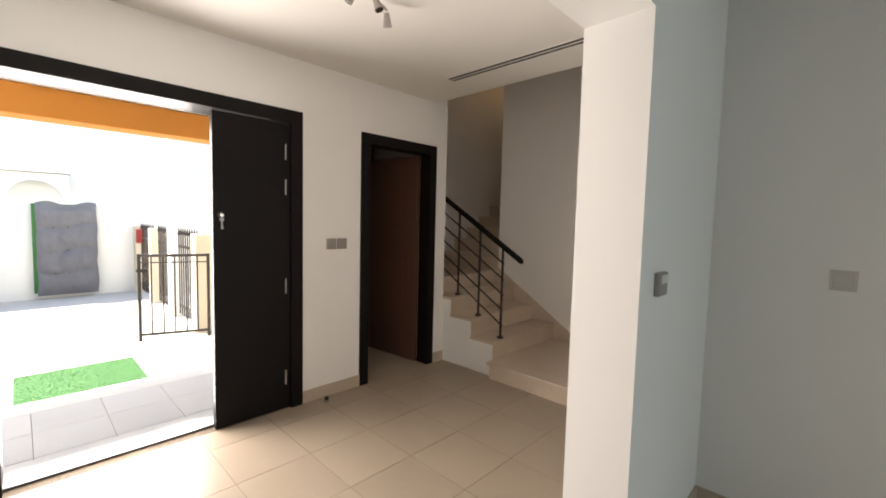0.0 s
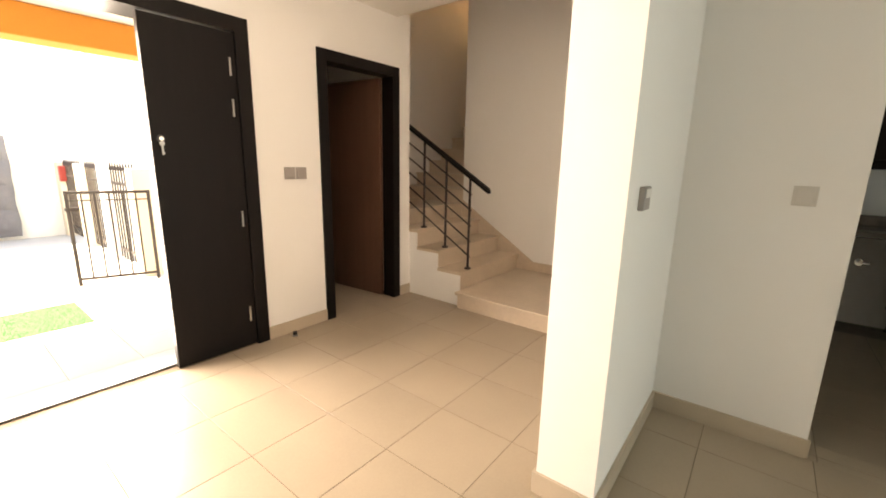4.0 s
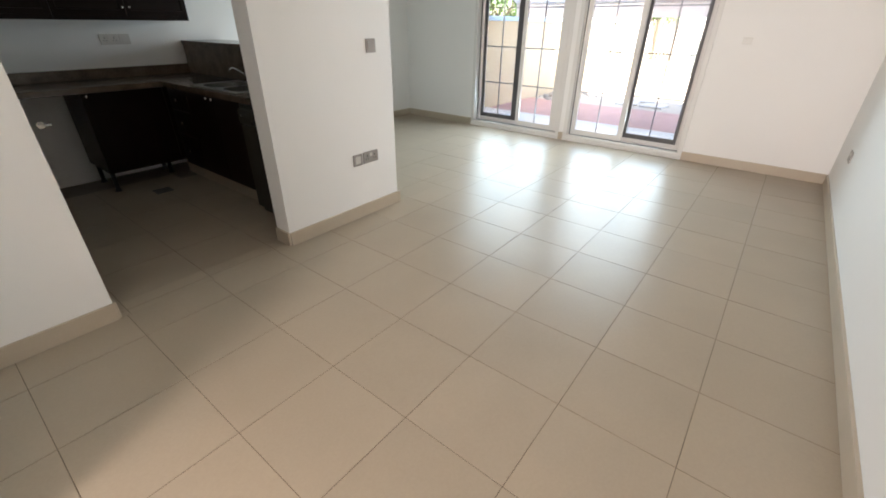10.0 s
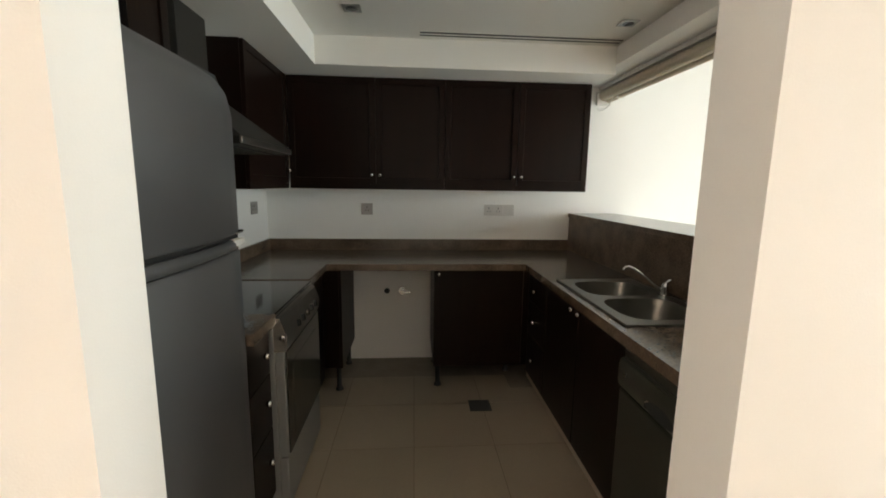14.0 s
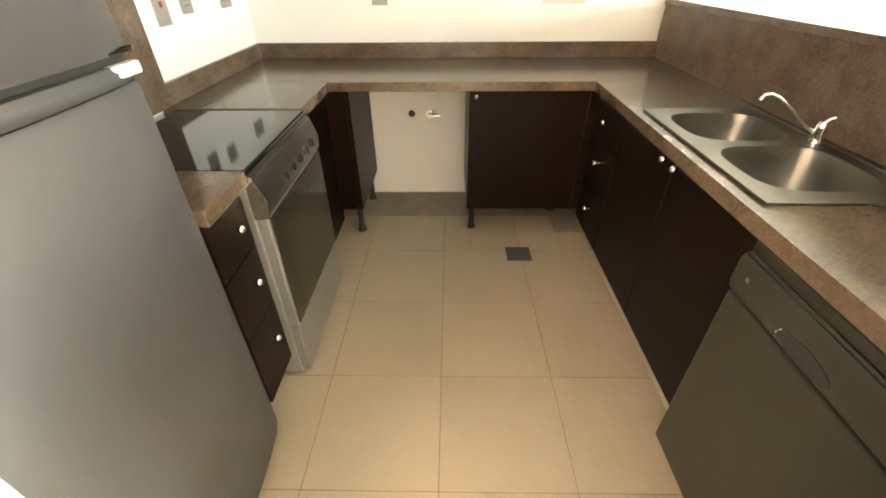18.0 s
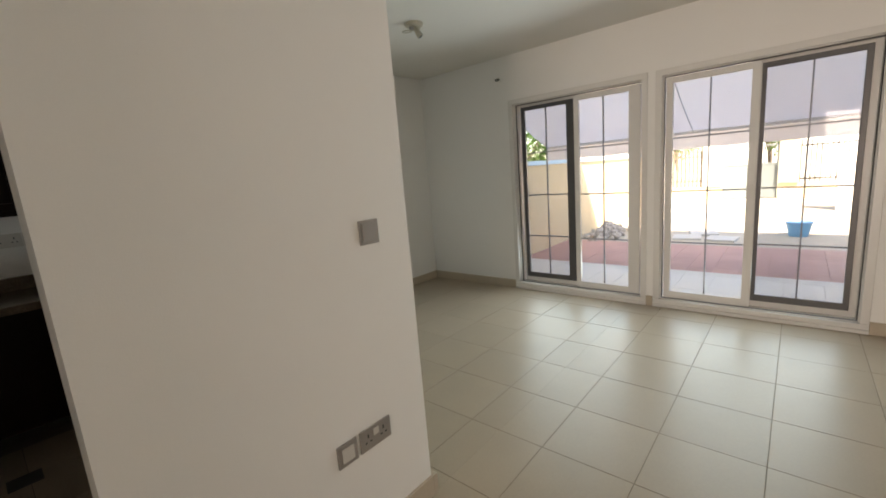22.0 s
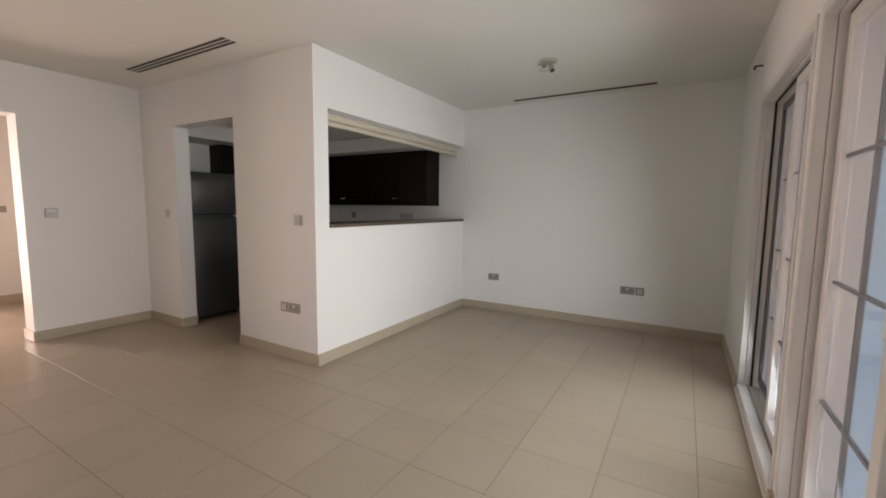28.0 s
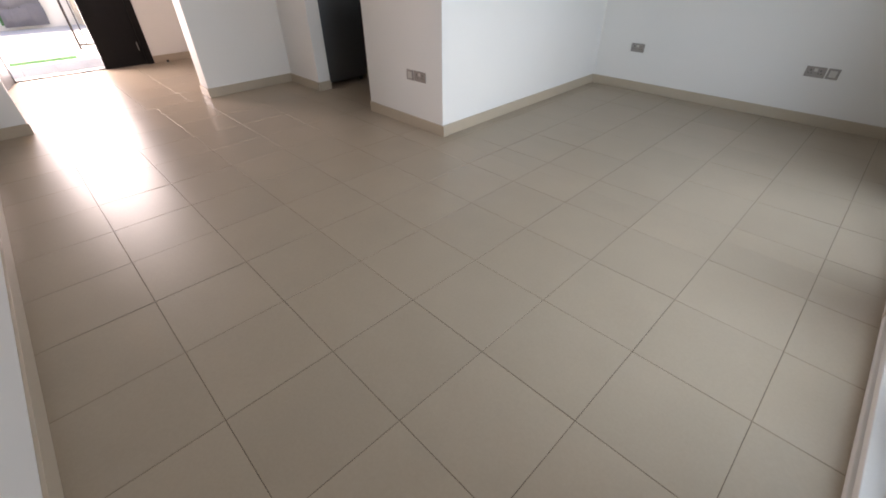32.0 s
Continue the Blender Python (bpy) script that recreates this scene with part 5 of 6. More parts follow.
# ---------------------------------------------------------------- front yard
structure("porch_floor", boxes((-6.53, -5.63, -4.2, -0.93, GZ, -0.04)), GROUT, "grey tiled porch floor", "porch")
structure("porch_kerb", boxes((-6.78, -6.532, -4.2, -0.93, GZ, -0.030), bevel=0.006), WHITERENDER, "white stone edge of the porch", "kerb")
structure("yard_paving", boxes((-12.95, -6.782, -5.5, 3.0, GZ, -0.17)), PAVE, "pale concrete front yard", "pavement")
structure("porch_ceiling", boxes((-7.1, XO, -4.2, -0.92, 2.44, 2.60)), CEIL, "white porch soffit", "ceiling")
structure("porch_beam", boxes((-7.12, -6.86, -4.2, 0.4, 2.20, 2.438), bevel=0.01), ORANGE, "orange painted beam over the porch", "beam")
structure("wall_facade", boxes((XO - 0.02, XO - 0.002, YS - 1.2, FD0 - 0.05, -0.2, 2.6), (XO - 0.02, XO - 0.002, FD1 + 0.03, -0.9, -0.2, 2.6)), WHITERENDER, "white rendered front of the house")
for y in (-4.05,):
    structure("porch_pillar", boxes((-7.1, -6.88, y - 0.12, y + 0.12, GZ, 2.2), bevel=0.01), WHITERENDER, "white porch pillar", "pillar")
structure("wall_yard", boxes((-13.15, -12.951, -9, 9, GZ, 1.62), bevel=0.01), WHITERENDER, "white yard wall opposite the entrance")
structure("wall_yard_south", boxes((-12.95, -6.0, -5.7, -5.5, GZ, 1.9)), WHITERENDER, "white yard side wall")

bm = bmesh.new()
mx0, mx1, my0, my1 = -7.98, -7.16, -2.55, -1.615
box(bm, mx0, mx1, my0, my1, -0.17, -0.155)
root = thing("grass_mat", ((mx0 + mx1) / 2, (my0 + my1) / 2, -0.17), "bright green artificial grass mat on the paving", "mat")
part("backing", bm, GRASS, root)
verts, faces = [], []
rng = random.Random(4)
for k in range(9000):
    x, y = rng.uniform(mx0, mx1), rng.uniform(my0, my1)
    a, w, h = rng.uniform(0, math.tau), 0.0022, rng.uniform(0.005, 0.009)
    lx, ly = rng.uniform(-0.006, 0.006), rng.uniform(-0.006, 0.006)
    i = len(verts)
    verts += [(x - w * math.cos(a), y - w * math.sin(a), -0.156), (x + w * math.cos(a), y + w * math.sin(a), -0.156), (x + lx, y + ly, -0.156 + h)]
    faces.append((i, i + 1, i + 2))
turf = bpy.data.meshes.new("turf")
turf.from_pydata([tuple(Vector(v) - Vector(root.location)) for v in verts], [], faces)
turf.materials.append(GRASS)
ob = new("turf", turf)
ob.parent = root
tagged(ob, kind="stuff")

# padded cover leaning on the yard wall
root = thing("hedge_screen", (-12.9, -1.83, -0.17), "charcoal padded cover hung over a green hedge screen", "screen")
bm = bmesh.new()
nx, nz = 40, 76
grid = []
for j in range(nz + 1):
    row = []
    for i in range(nx + 1):
        u, v = i / nx, j / nz
        y, z = -2.25 + 0.86 * u, -0.10 + 1.72 * v
        z += 0.035 * math.sin(u * 9.0) * max(0, v - 0.9) / 0.1
        pad = abs(math.sin(v * math.pi * 4.0 + 0.35 * math.sin(u * 6))) ** 0.55
        puff = 0.055 * pad * (0.7 + 0.3 * abs(math.sin(u * math.pi * 3))) + 0.020 * noise.noise((y * 5, z * 5, 1.7)) + 0.012 * noise.noise((y * 16, z * 9, 4.2))
        puff += 0.03 * math.sin(u * 22 + v * 6) * max(0, v - 0.78)
        edge = min(u, 1 - u, v, 1 - v)
        row.append(bm.verts.new((-12.88 + puff * min(1, edge * 12) + 0.06, y + 0.02 * noise.noise((z * 3, 0, 0)), z)))
    grid.append(row)
for j in range(nz):
    for i in range(nx):
        bm.faces.new((grid[j][i], grid[j][i + 1], grid[j + 1][i + 1], grid[j + 1][i]))
part("cover", bm, TARP, root, smooth=True)
for bz in (0.33, 0.76, 1.19):
    for by in (-2.02, -1.82, -1.62):
        part("button", rod(bmesh.new(), (-12.815, by, bz - 0.02), (-12.795, by, bz - 0.02), 0.012, 10), BLACKPL, root, smooth=True)
part("screen_body", boxes((-12.95, -12.835, -2.30, -1.42, -0.05, 1.60)), GRASS, root, "green hedge screen")

# gate and fence
PALECREAM = material("pale_cream_render", (0.62, 0.53, 0.40), 0.9, vary=0.06, scale=0.8, fine=90, bump=0.2)
root = thing("metal_gate", (-8.55, -1.07, -0.17), "dark iron garden gate with upright bars", "gate")
ga, gb = Vector((-8.68, -1.42, 0)), Vector((-8.42, -0.70, 0))
bm = bmesh.new()
for z in (-0.09, 0.93):
    rod(bm, ga + Vector((0, 0, z)), gb + Vector((0, 0, z)), 0.018, 8)
for p in (ga, gb):
    rod(bm, p + Vector((0, 0, -0.17)), p + Vector((0, 0, 0.95)), 0.02, 8)
part("gate_frame", bm, IRON, root)
for k in range(1, 6):
    p = ga.lerp(gb, k / 6)
    part("bar", rod(bmesh.new(), p + Vector((0, 0, -0.09)), p + Vector((0, 0, 0.93)), 0.010, 8), IRON, root)
part("latch_rail", rod(bmesh.new(), ga + Vector((0, 0, 0.84)), gb + Vector((0, 0, 0.84)), 0.008, 8), IRON, root)
part("latch", boxes((ga.x - 0.02, ga.x + 0.03, ga.y - 0.03, ga.y + 0.09, 0.72, 0.76)), IRON, root)
# added slab, out of sight, that keeps the sun off porch and kerb
structure("porch_shade_slab", boxes((-8.6, XO, -4.4, 0.4, 2.95, 3.12)), WHITERENDER, "unseen white slab added to shade the porch", "balcony")
structure("wall_cloakroom_outside", boxes((-6.5, XO - 0.021, -0.92, -0.901, -0.2, 2.6), (-6.5, -6.481, -0.90, 0.6, -0.2, 2.6)), WHITERENDER, "white rendered outside of the cloakroom")
# added wall, never in view, that casts shade across the garden ground
structure("wall_shade_south", boxes((XE, XE + ET, -10.5, YS - 0.251, GZ, 8.7)), WHITERENDER, "unseen white wall added to shade the garden's south side")
root = thing("fence", (-10.8, -0.70, -0.17), "dark spear-topped iron fence between cream pillars", "fence")
for x0, x1 in ((-12.7, -11.6), (-11.2, -10.2), (-9.85, -8.9)):
    for z in (0.0, 0.95):
        part("rail", boxes((x0, x1, -0.715, -0.69, z, z + 0.035)), IRON, root)
    n = int((x1 - x0) / 0.11)
    for k in range(n + 1):
        x = x0 + (x1 - x0) * k / n
        bm = rod(bmesh.new(), (x, -0.70, -0.12), (x, -0.70, 1.15), 0.010, 6)
        rod(bm, (x, -0.70, 1.15), (x, -0.70, 1.27), 0.022, 6, 0.001)
        part("picket", bm, IRON, root)
for x in (-12.82, -11.4, -10.02, -8.72):
    part("pillar", boxes((x - 0.12, x + 0.12, -0.80, -0.58, -0.17, 3.4 if x == -10.02 else 1.2), bevel=0.01), WHITERENDER if x == -10.02 else PALECREAM, root, "cream rendered pillar")
# plain box stands in for an unidentified red shape on the pillar
root = thing("red_box", (-12.69, -0.74, 0.86), "plain red box standing in for a red shape on a fence pillar", "box")
part("case", boxes((-12.70, -12.60, -0.80, -0.68, 0.86, 1.14), bevel=0.012), RED, root)
part("lid", boxes((-12.598, -12.590, -0.79, -0.69, 0.88, 1.12), bevel=0.003), RED, root)
root = thing("manhole_cover", (-10.5, -1.95, -0.17), "square concrete access cover in the yard", "manhole cover")
part("surround", boxes((-10.99, -10.05, -2.32, -1.60, -0.17, -0.163), bevel=0.002), WHITERENDER, root)
part("lid", boxes((-10.87, -10.17, -2.2, -1.72, -0.163, -0.158), bevel=0.002), PAVE, root)


PALEPANE = material("sunlit_pale_window", (0.58, 0.60, 0.62), 0.15, vary=0.05, bump=0)


def house(name, x0, x1, y0, y1, h, face, wins, label):
    """A plain rendered house; its windows lie in the face that looks along +x or -x."""
    root = thing(name, ((x0 + x1) / 2, (y0 + y1) / 2, GZ), label, "house")
    part("wall", boxes((x0, x1, y0, y1, GZ, h)), WHITERENDER, root)
    part("parapet", boxes((x0 - 0.1, x1 + 0.1, y0 - 0.1, y1 + 0.1, h, h + 0.35), bevel=0.02), RENDER, root)
    fx = x1 if face > 0 else x0
    for y, z, w, hh in wins:
        a, b = (fx - 0.02, fx + 0.05) if face > 0 else (fx - 0.05, fx + 0.02)
        win = part("window", boxes((a, b, y - w / 2 - 0.08, y + w / 2 + 0.08, z - 0.08, z), (a, b, y - w / 2 - 0.08, y + w / 2 + 0.08, z + hh, z + hh + 0.08),
                                   (a, b, y - w / 2 - 0.08, y - w / 2, z, z + hh), (a, b, y + w / 2, y + w / 2 + 0.08, z, z + hh)), WHITEALU, root)
        part("pane", boxes((fx - 0.01, fx + 0.01, y - w / 2, y + w / 2, z, z + hh)), PALEPANE, win)


house("neighbour_house", -30, -20, -9, 6, 7.5, 1, ((-2.16, 3.35, 0.36, 0.5), (-5.5, 3.0, 1.2, 1.3), (-0.45, 3.35, 0.16, 0.75), (2.8, 3.0, 1.0, 1.2)), "white two-storey house across the lane")
root = thing("entrance_canopy", (-19.8, -2.1, GZ), "pale arched entrance canopy on the neighbouring house", "canopy")
part("slab", boxes((-19.99, -19.2, -2.95, -1.28, 2.60, 2.72), bevel=0.01), WHITERENDER, root)
bm = bmesh.new()
arc = [(-2.1 + 0.62 * math.cos(k * math.pi / 12), 1.75 + 0.62 * math.sin(k * math.pi / 12)) for k in range(13)]
prism(bm, [(-1.35, GZ), (-1.35, 2.58), (-2.85, 2.58), (-2.85, GZ), (-2.72, GZ)] + arc[::-1] + [(-1.48, GZ)], "x", -19.6, -19.4)
part("arch", bm, WHITERENDER, root)

CARPAINT = material("dark_blue_car_paint", (0.03, 0.045, 0.075), 0.25, vary=0.1, bump=0, coat=0.6)


def car(x, y):
    """A parked saloon that points along y."""
    root = thing("car", (x, y, GZ), "dark blue saloon car parked beyond the fence", "car")
    side = [(-2.2, 0.25), (-2.25, 0.62), (-2.1, 0.86), (-1.45, 0.93), (-0.85, 1.38), (0.45, 1.42), (1.15, 0.97), (2.0, 0.84), (2.2, 0.6), (2.15, 0.25)]
    bm = prism(bmesh.new(), [(y + a, GZ + b) for a, b in side], "x", x - 0.86, x + 0.86)
    bmesh.ops.bevel(bm, geom=bm.edges[:], offset=0.06, segments=2, affect="EDGES")
    part("body", bm, CARPAINT, root, smooth=True)
    for s in (-1, 1):
        bm = prism(bmesh.new(), [(y - 1.25, GZ + 0.97), (y - 0.8, GZ + 1.31), (y + 0.38, GZ + 1.34), (y + 0.9, GZ + 1.0)], "x", x + s * 0.855, x + s * 0.865)
        part("side_window", bm, BLACK, root)
        for a in (-1.35, 1.35):
            wheel = part("tyre", rod(bmesh.new(), (x + s * 0.68, y + a, GZ + 0.31), (x + s * 0.87, y + a, GZ + 0.31), 0.31, 22), BLACKPL, root, smooth=True)
            part("rim", rod(bmesh.new(), (x + s * 0.87, y + a, GZ + 0.31), (x + s * 0.88, y + a, GZ + 0.31), 0.19, 18), SILVER, wheel, smooth=True)
        part("tail_light", boxes((x + s * 0.5 - 0.14, x + s * 0.5 + 0.14, y - 2.265, y - 2.2, GZ + 0.64, GZ + 0.76)), RED, root)


car(-15.2, 2.9)

# ---------------------------------------------------------------- back garden
for y0, y1 in ((PA0, PA1), (PB0, PB1)):
    structure("trim_reveal", boxes((XE + 0.192, XE + ET + 0.004, y0, y0 + 0.005, PZ0, PZ1), (XE + 0.192, XE + ET + 0.004, y1 - 0.005, y1, PZ0, PZ1),
                                   (XE + 0.192, XE + ET + 0.004, y0 + 0.005, y1 - 0.005, PZ1 - 0.005, PZ1)), COPING, "reveal outside the patio door, the sky's blue put into its colour", "trim")
structure("patio_floor", boxes((XE + ET + 0.001, 4.74, -5.0, 2.5, GZ, -0.11)), GROUT, "pale tiled patio", "patio")
structure("patio_kerb", boxes((4.742, 4.95, -5.0, 2.5, GZ, -0.10), bevel=0.006), WHITERENDER, "white edge of the patio", "kerb")
structure("red_paving", boxes((4.952, 7.25, -5.0, 2.5, GZ, -0.195)), GROUT, "terracotta block paving", "pavement")
structure("wall_garden_north", boxes((4.32, 13.2, 2.5, 2.7, GZ, 1.43), (XE + ET, 4.32, 2.5, 2.7, GZ, 1.83)), RENDER, "cream rendered garden wall with a pale coping")
structure("coping_north", boxes((4.34, 13.2, 2.46, 2.74, 1.432, 1.51), (XE + ET, 4.36, 2.46, 2.74, 1.832, 1.91), bevel=0.006), COPING, "pale blue-grey wall coping", "coping")
structure("wall_garden_south", boxes((XE + ET, 16.2, -5.4, -5.2, GZ, 1.6)), RENDER, "cream rendered garden wall")

PLANK = material("weathered_fence_plank", (0.20, 0.16, 0.12), 0.85, vary=0.25, scale=3, fine=30, bump=0.3, stretch=(6, 6, 0.6), random_tint=0.3)
# gate grey lifted to paint the bright haze over the garden's end
GATEGREY = material("hazy_grey_gate_paint", (0.22, 0.25, 0.25), 0.6, vary=0.1, bump=0.05)
FX2 = 16.0                     # line of the garden's far boundary
root = thing("boundary_wall", (FX2, 0, GZ), "low cream rendered wall with tall pillars at the garden's end", "wall")
part("low_wall", boxes((FX2, FX2 + 0.2, 0.78, 9.5, GZ, 0.22), (FX2, FX2 + 0.2, -5.2, -0.70, GZ, 0.27), bevel=0.01), RENDER, root)
for y0, y1, mat in ((0.78, 1.36, WHITERENDER), (-1.22, -0.70, RENDER), (2.75, 3.2, WHITERENDER), (-3.4, -2.9, RENDER)):
    part("pillar", boxes((FX2 - 0.08, FX2 + 0.28, y0, y1, 0.271, 2.2), bevel=0.02), mat, root, "rendered square pillar")
root = thing("boundary_fence", (FX2 + 0.1, 2.0, 0.22), "weathered plank fence standing on the low wall", "fence")
for y0, y1 in ((1.37, 2.74), (3.21, 6.5)):
    for z in (0.40, 1.25):
        part("rail", boxes((FX2 + 0.12, FX2 + 0.16, y0, y1, z, z + 0.06)), PLANK, root)
    n = round((y1 - y0) / 0.12)
    for k in range(n):
        y = y0 + (y1 - y0) * (k + 0.5) / n
        part("plank", boxes((FX2 + 0.09, FX2 + 0.118, y - 0.036, y + 0.036, 0.221, 1.50 + 0.03 * ((k * 7) % 3))), PLANK, root)
root = thing("iron_fence", (FX2 + 0.1, -1.6, 0.27), "dark iron bar fence standing on the low wall", "fence")
for y0, y1 in ((-2.89, -1.23), (-5.2, -3.41)):
    for z in (0.36, 1.38):
        part("rail", boxes((FX2 + 0.08, FX2 + 0.12, y0, y1, z, z + 0.045)), IRON, root)
    n = round((y1 - y0) / 0.12)
    for k in range(n + 1):
        y = y0 + (y1 - y0) * k / n
        part("bar", rod(bmesh.new(), (FX2 + 0.1, y, 0.271), (FX2 + 0.1, y, 1.58), 0.014, 6), IRON, root)
root = thing("garden_gate", (FX2 + 0.1, 0.05, GZ), "grey metal double gate with bars above solid panels", "gate")
for y0, y1 in ((-0.69, 0.04), (0.05, 0.77)):
    leaf = part("gate_leaf", ring(bmesh.new(), FX2 + 0.07, FX2 + 0.12, y0, y1, GZ + 0.03, 1.52, 0.045), GATEGREY, root)
    part("panel", boxes((FX2 + 0.085, FX2 + 0.105, y0 + 0.046, y1 - 0.046, GZ + 0.076, 0.89)), GATEGREY, leaf)
    part("mid_rail", boxes((FX2 + 0.07, FX2 + 0.12, y0 + 0.046, y1 - 0.046, 0.891, 0.93)), GATEGREY, leaf)
    for k in range(5):
        y = y0 + 0.12 + k * 0.12
        part("bar", rod(bmesh.new(), (FX2 + 0.095, y, 0.93), (FX2 + 0.095, y, 1.475), 0.012, 6), IRON, leaf)
structure("wall_garden_end", boxes((12.6, 12.85, -5.2, -1.92, GZ, 1.14), bevel=0.01), WHITERENDER, "low white rendered garden wall")
SLAB = material("pale_loose_paving_slab", (0.62, 0.60, 0.55), 0.8, vary=0.08, bump=0.15)
for x, y, r in ((8.05, 0.42, 8), (8.0, -0.16, -5), (8.6, 0.22, 14)):
    ob = solid("paving_slab", boxes((-0.24, 0.24, -0.24, 0.24, 0, 0.05), bevel=0.006), SLAB, "loose pale concrete slab lying on the ground", "slab", "loose slabs", place=(0, 0, 0))
    ob.location, ob.rotation_euler = (x, y, GZ - 0.005), (0, 0, radians(r))

# awning
root = thing("awning", (XE + ET, -1.0, 2.72), "lilac-grey cloth awning pulled out over the patio", "awning")
bm = bmesh.new()
ax0, ax1, ay0, ay1 = XE + ET + 0.05, 5.55, -4.6, 2.12
rows = []
for i in range(13):
    u = i / 12
    x, z = ax0 + (ax1 - ax0) * u, 2.78 - 1.07 * u - 0.08 * math.sin(math.pi * u)
    rows.append([bm.verts.new((x, ay0 + (ay1 - ay0) * k / 24, z + 0.004 * math.sin(k * 2.1))) for k in range(25)])
for one, two in zip(rows, rows[1:]):
    for k in range(24):
        bm.faces.new((one[k], one[k + 1], two[k + 1], two[k]))
part("cloth", bm, CLOTH, root, smooth=True)
bm = bmesh.new()
top = [bm.verts.new((5.56, ay0 + (ay1 - ay0) * k / 48, 1.70)) for k in range(49)]
low = [bm.verts.new((5.57 + 0.01 * math.sin(k), ay0 + (ay1 - ay0) * k / 48, 1.50 - 0.015 * abs(math.sin(k * 0.8)))) for k in range(49)]
for k in range(48):
    bm.faces.new((top[k], top[k + 1], low[k + 1], low[k]))
part("valance", bm, CLOTH, root, smooth=True)
part("front_bar", rod(bmesh.new(), (5.55, ay0, 1.715), (5.55, ay1, 1.715), 0.03, 10), WHITEALU, root, smooth=True)
part("cassette", boxes((XE + ET, XE + ET + 0.14, ay0, ay1, 2.72, 2.86), bevel=0.01), WHITEALU, root)
for y in (-0.06, -3.6):
    part("rafter", tube(bmesh.new(), [(ax0 + (ax1 - ax0) * u, y, 2.766 - 1.07 * u - 0.08 * math.sin(math.pi * u)) for u in (0.02, 0.2, 0.4, 0.6, 0.8, 0.98)], 0.0055, 8), GREYALU, root, "thin grey rafter under the cloth", smooth=True)


# rubble, tub, plants
def rubble():
    bm = bmesh.new()
    r2 = random.Random(9)
    for k in range(330):
        a, d = r2.uniform(0, math.tau), abs(r2.gauss(0, 0.40))
        x, y = 8.05 + 1.2 * d * math.cos(a), 1.95 + 0.55 * d * math.sin(a)
        z = GZ + max(0, 0.26 * (1 - d * 1.2)) * r2.random()
        s = r2.uniform(0.025, 0.075)
        m = Matrix.Translation((x, y, z + s * 0.4)) @ Euler((r2.random() * 6, r2.random() * 6, r2.random() * 6)).to_matrix().to_4x4() @ Matrix.Diagonal((s, s * r2.uniform(0.6, 1.3), s * r2.uniform(0.4, 0.9), 1))
        bmesh.ops.create_icosphere(bm, subdivisions=1, radius=1, matrix=m)
    solid("rubble_heap", bm, STONE, "low heap of broken grey stones on the ground", "rubble", kind="stuff")


rubble()
root = thing("plastic_tub", (8.73, -1.25, GZ), "blue plastic tub standing on the dusty ground", "tub")
part("bowl", rod(bmesh.new(), (8.73, -1.25, GZ), (8.73, -1.25, GZ + 0.25), 0.14, 22, 0.19), BLUE, root, smooth=True)
part("rim", tube(bmesh.new(), [(8.73 + 0.19 * math.cos(a), -1.25 + 0.19 * math.sin(a), GZ + 0.25) for a in [k * math.tau / 24 for k in range(25)]], 0.014, 6), BLUE, root, smooth=True)


def tree(x, y, h, spread, leaves, seed, label):
    """A tapered trunk, limbs and a crown of single leaves in clumps."""
    r2 = random.Random(seed)
    root = thing("tree", (x, y, GZ), label, "tree")
    trunk = tube(bmesh.new(), [(x, y, GZ), (x + 0.05, y, GZ + h * 0.3), (x - 0.04, y + 0.05, GZ + h * 0.55)], 0.07, 8)
    part("trunk", trunk, BARK, root, smooth=True)
    tips = []
    for k in range(9):
        a = k * 2.4 + r2.random()
        b = Vector((x - 0.04, y + 0.05, GZ + h * r2.uniform(0.4, 0.55)))
        e = b + Vector((math.cos(a) * spread * r2.uniform(0.4, 0.8), math.sin(a) * spread * r2.uniform(0.4, 0.8), h * r2.uniform(0.12, 0.42)))
        part("limb", tube(bmesh.new(), [b, b.lerp(e, 0.5) + Vector((0, 0, 0.08)), e], 0.022, 6), BARK, root, smooth=True)
        tips += [e, b.lerp(e, 0.7)]
    vs, fs = [], []
    for k in range(leaves):
        c = r2.choice(tips) + Vector((r2.gauss(0, 0.28), r2.gauss(0, 0.28), r2.gauss(0, 0.2)))
        q = Euler((r2.uniform(0, 6), r2.uniform(0, 6), r2.uniform(0, 6))).to_matrix()
        s = r2.uniform(0.04, 0.085)
        i = len(vs)
        vs += [c + q @ Vector(p) - Vector((x, y, GZ)) for p in ((-s, 0, 0), (0, -s * 0.4, s * 0.1), (s, 0, 0), (0, s * 0.4, s * 0.1))]
        fs.append((i, i + 1, i + 2, i + 3))
    data = bpy.data.meshes.new("crown")
    data.from_pydata([tuple(v) for v in vs], [], fs)
    data.materials.append(LEAF)
    ob = new("crown", data)
    ob.parent = root


tree(6.2, 4.3, 3.6, 1.6, 3200, 3, "leafy green tree behind the garden wall")
tree(9.0, 4.6, 3.4, 1.6, 2600, 5, "green tree beyond the garden wall")
tree(18.2, 2.6, 3.4, 1.4, 1600, 7, "small tree beyond the plank fence")
tree(17.9, -0.4, 3.4, 1.6, 1500, 11, "green tree behind the boundary fence")
house("rear_house", 30, 40, -12, 12, 6.5, -1, ((-4, 1.2, 1.2, 1.4), (2.5, 3.8, 1.2, 1.4)), "white house beyond the garden")


# ---------------------------------------------------------------- floor tiles
floor = bpy.data.objects["floor"]
tile_meshes = {}


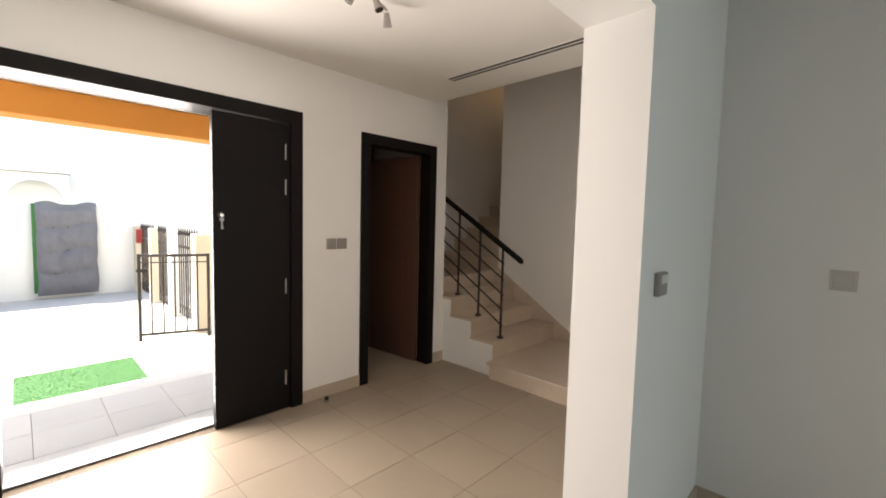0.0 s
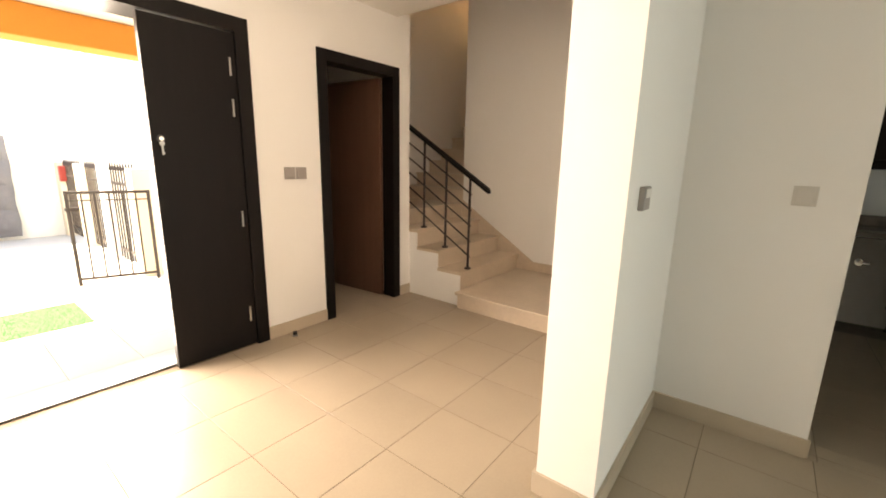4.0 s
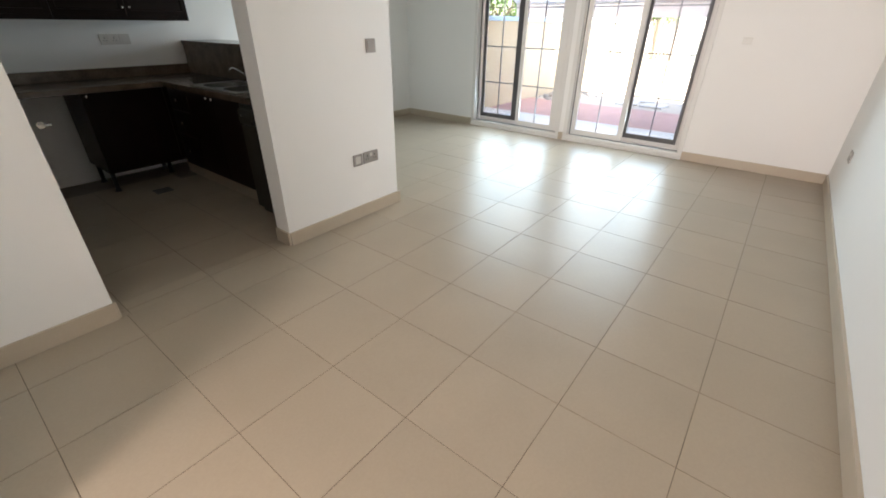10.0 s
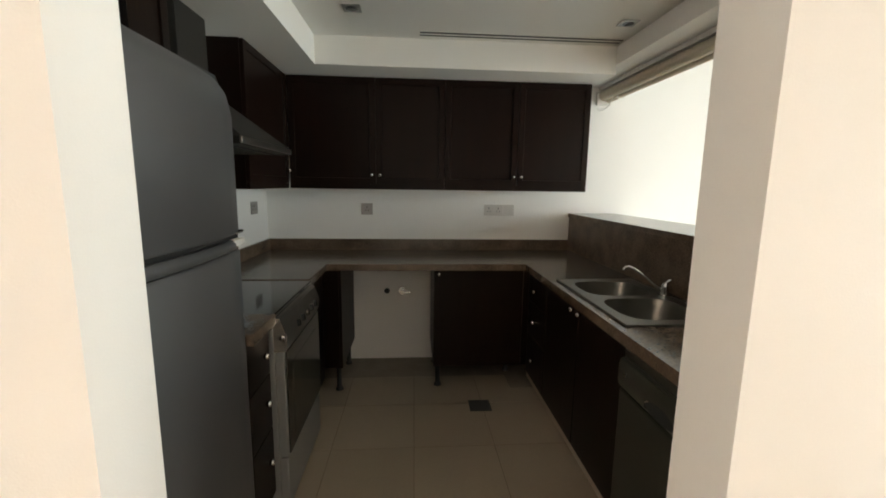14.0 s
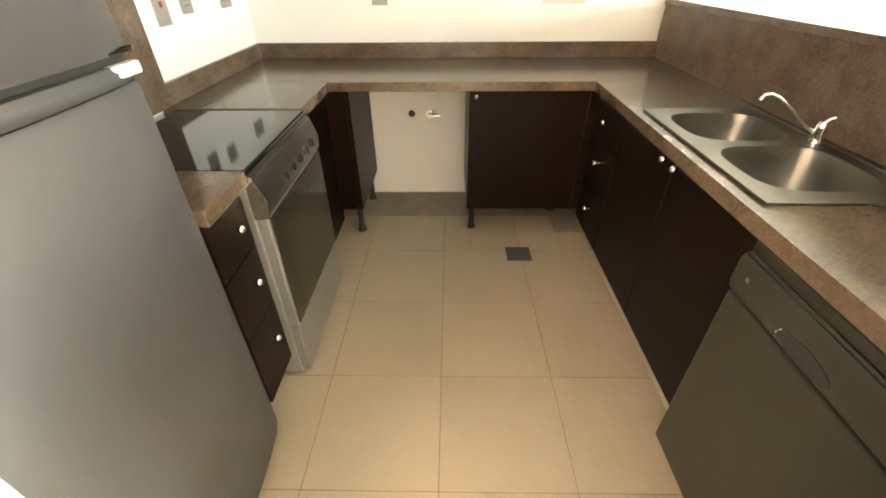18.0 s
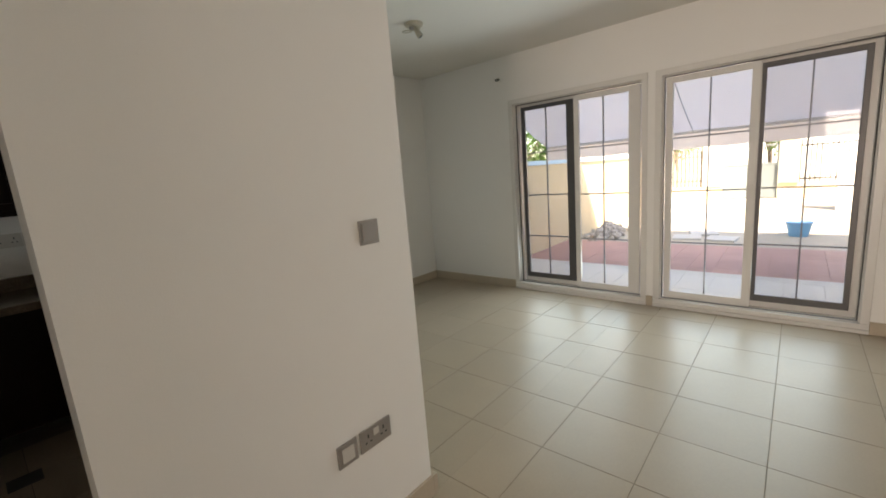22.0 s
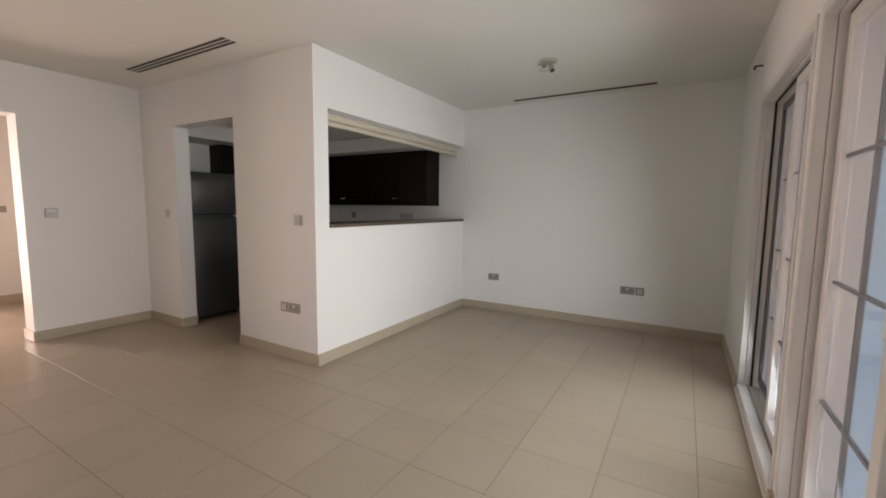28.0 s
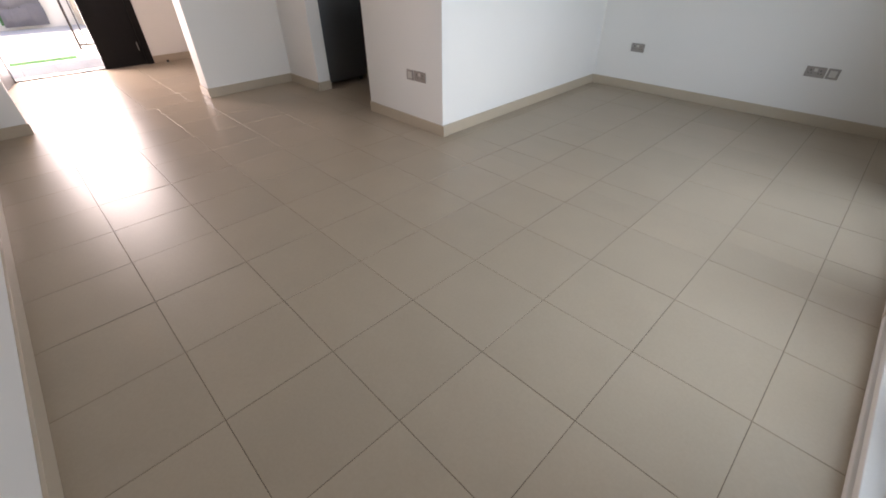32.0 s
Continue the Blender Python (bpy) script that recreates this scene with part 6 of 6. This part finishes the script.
def tile_mesh(w, d, mat, h=0.010):
    key = (round(w, 3), round(d, 3), mat.name)
    if key not in tile_meshes:
        bm = bmesh.new()
        e = 0.0009
        lo = [bm.verts.new(p) for p in ((0, 0, -h), (w, 0, -h), (w, d, -h), (0, d, -h))]
        up = [bm.verts.new(p) for p in ((0, 0, -e), (w, 0, -e), (w, d, -e), (0, d, -e))]
        top = [bm.verts.new(p) for p in ((e, e, 0), (w - e, e, 0), (w - e, d - e, 0), (e, d - e, 0))]
        for one, two in ((lo, up), (up, top)):
            for k in range(4):
                bm.faces.new((one[k], one[(k + 1) % 4], two[(k + 1) % 4], two[k]))
        bm.faces.new(top)
        tile_meshes[key] = mesh_of("tile", bm, mat)
    return tile_meshes[key]


def lines(start, stop, through, pitch):
    """Joint positions on a regular grid, from under start to over stop."""
    n0, n1 = math.floor((start - through) / pitch), math.ceil((stop - through) / pitch)
    return [through + k * pitch for k in range(n0, n1 + 1)]


def lay(area, xs, ys, mat=TILE, parent=floor, z=0.0, joint=0.0028):
    """Tiles between the joints, cut to the rectangle."""
    x0, x1, y0, y1 = area
    for xa, xb in zip(xs, xs[1:]):
        for ya, yb in zip(ys, ys[1:]):
            a, b = max(x0, xa + joint / 2), min(x1, xb - joint / 2)
            c, d = max(y0, ya + joint / 2), min(y1, yb - joint / 2)
            if b - a < 0.012 or d - c < 0.012:
                continue
            ob = new("tile", tile_mesh(b - a, d - c, mat))
            ob.parent = parent
            ob.location = (a, c, z + random.uniform(-0.0003, 0.0003))
            ob.rotation_euler = (random.uniform(-0.0011, 0.0011), random.uniform(-0.0011, 0.0011), 0)


GX = lines(-8.0, -2.3, -2.065, 0.447) + [-1.618, -1.175] + [-1.175 + 0.4338 * k for k in range(1, 6)] + lines(1.30, XE, 1.428, 0.4415)[1:]
GX = sorted(set(round(v, 4) for v in GX))
GY = [YS - 0.1] + lines(YS, YN, -1.148, 0.446)[2:]
KGX, KGY = lines(KX0, KX1, -1.607, 0.442), lines(KT, YN, 0.549, 0.442)
lay((XW, XE, YS, 0), GX, GY)
lay((0, XE, 0, YN), GX, GY)
lay((KX0, KX1, KT, 2.27), KGX, KGY)
lay((KD0, KD1, 0, KT), KGX, [-0.3, 0.05, 0.5])
HGX, HGY = lines(XF, XH, -4.147, 0.4485), lines(YS, 0.8, -2.12, 0.437)
lay((XF, XH, YS, STAIR_Y - 0.03), HGX, HGY)
lay((XH, XW, OP0, OP1), [XH - 0.1, -2.80 - 0.002, XW + 0.3], HGY)
lay((-6.38, XO, -0.8, STAIR_Y - 0.15), GX, GY)
lay((XO, XF, WC0 + 0.085, WC1 - 0.085), GX, GY)
structure("floor_bare", boxes((KX0, KX1, 2.272, YN, -0.0055, -0.0006)), CEMENT, "bare grey cement strip under the worktop", "floor")
lay((-6.528, -5.632, -4.2, -0.925), lines(-6.8, XO, -6.53, 0.40), lines(-4.2, -0.9, -2.45, 0.40), PORCH, bpy.data.objects["porch_floor"], -0.03)
lay((XE + ET + 0.003, 4.738, -4.998, 2.498), lines(XE, 4.8, 4.74, 0.33), lines(-5.0, 2.6, -2.45, 0.33), PATIO, bpy.data.objects["patio_floor"], -0.10)
lay((4.954, 7.248, -4.998, 2.498), lines(4.9, 7.3, 4.954, 0.30), lines(-5.0, 2.6, -2.45, 0.30), REDPAVE, bpy.data.objects["red_paving"], -0.185)
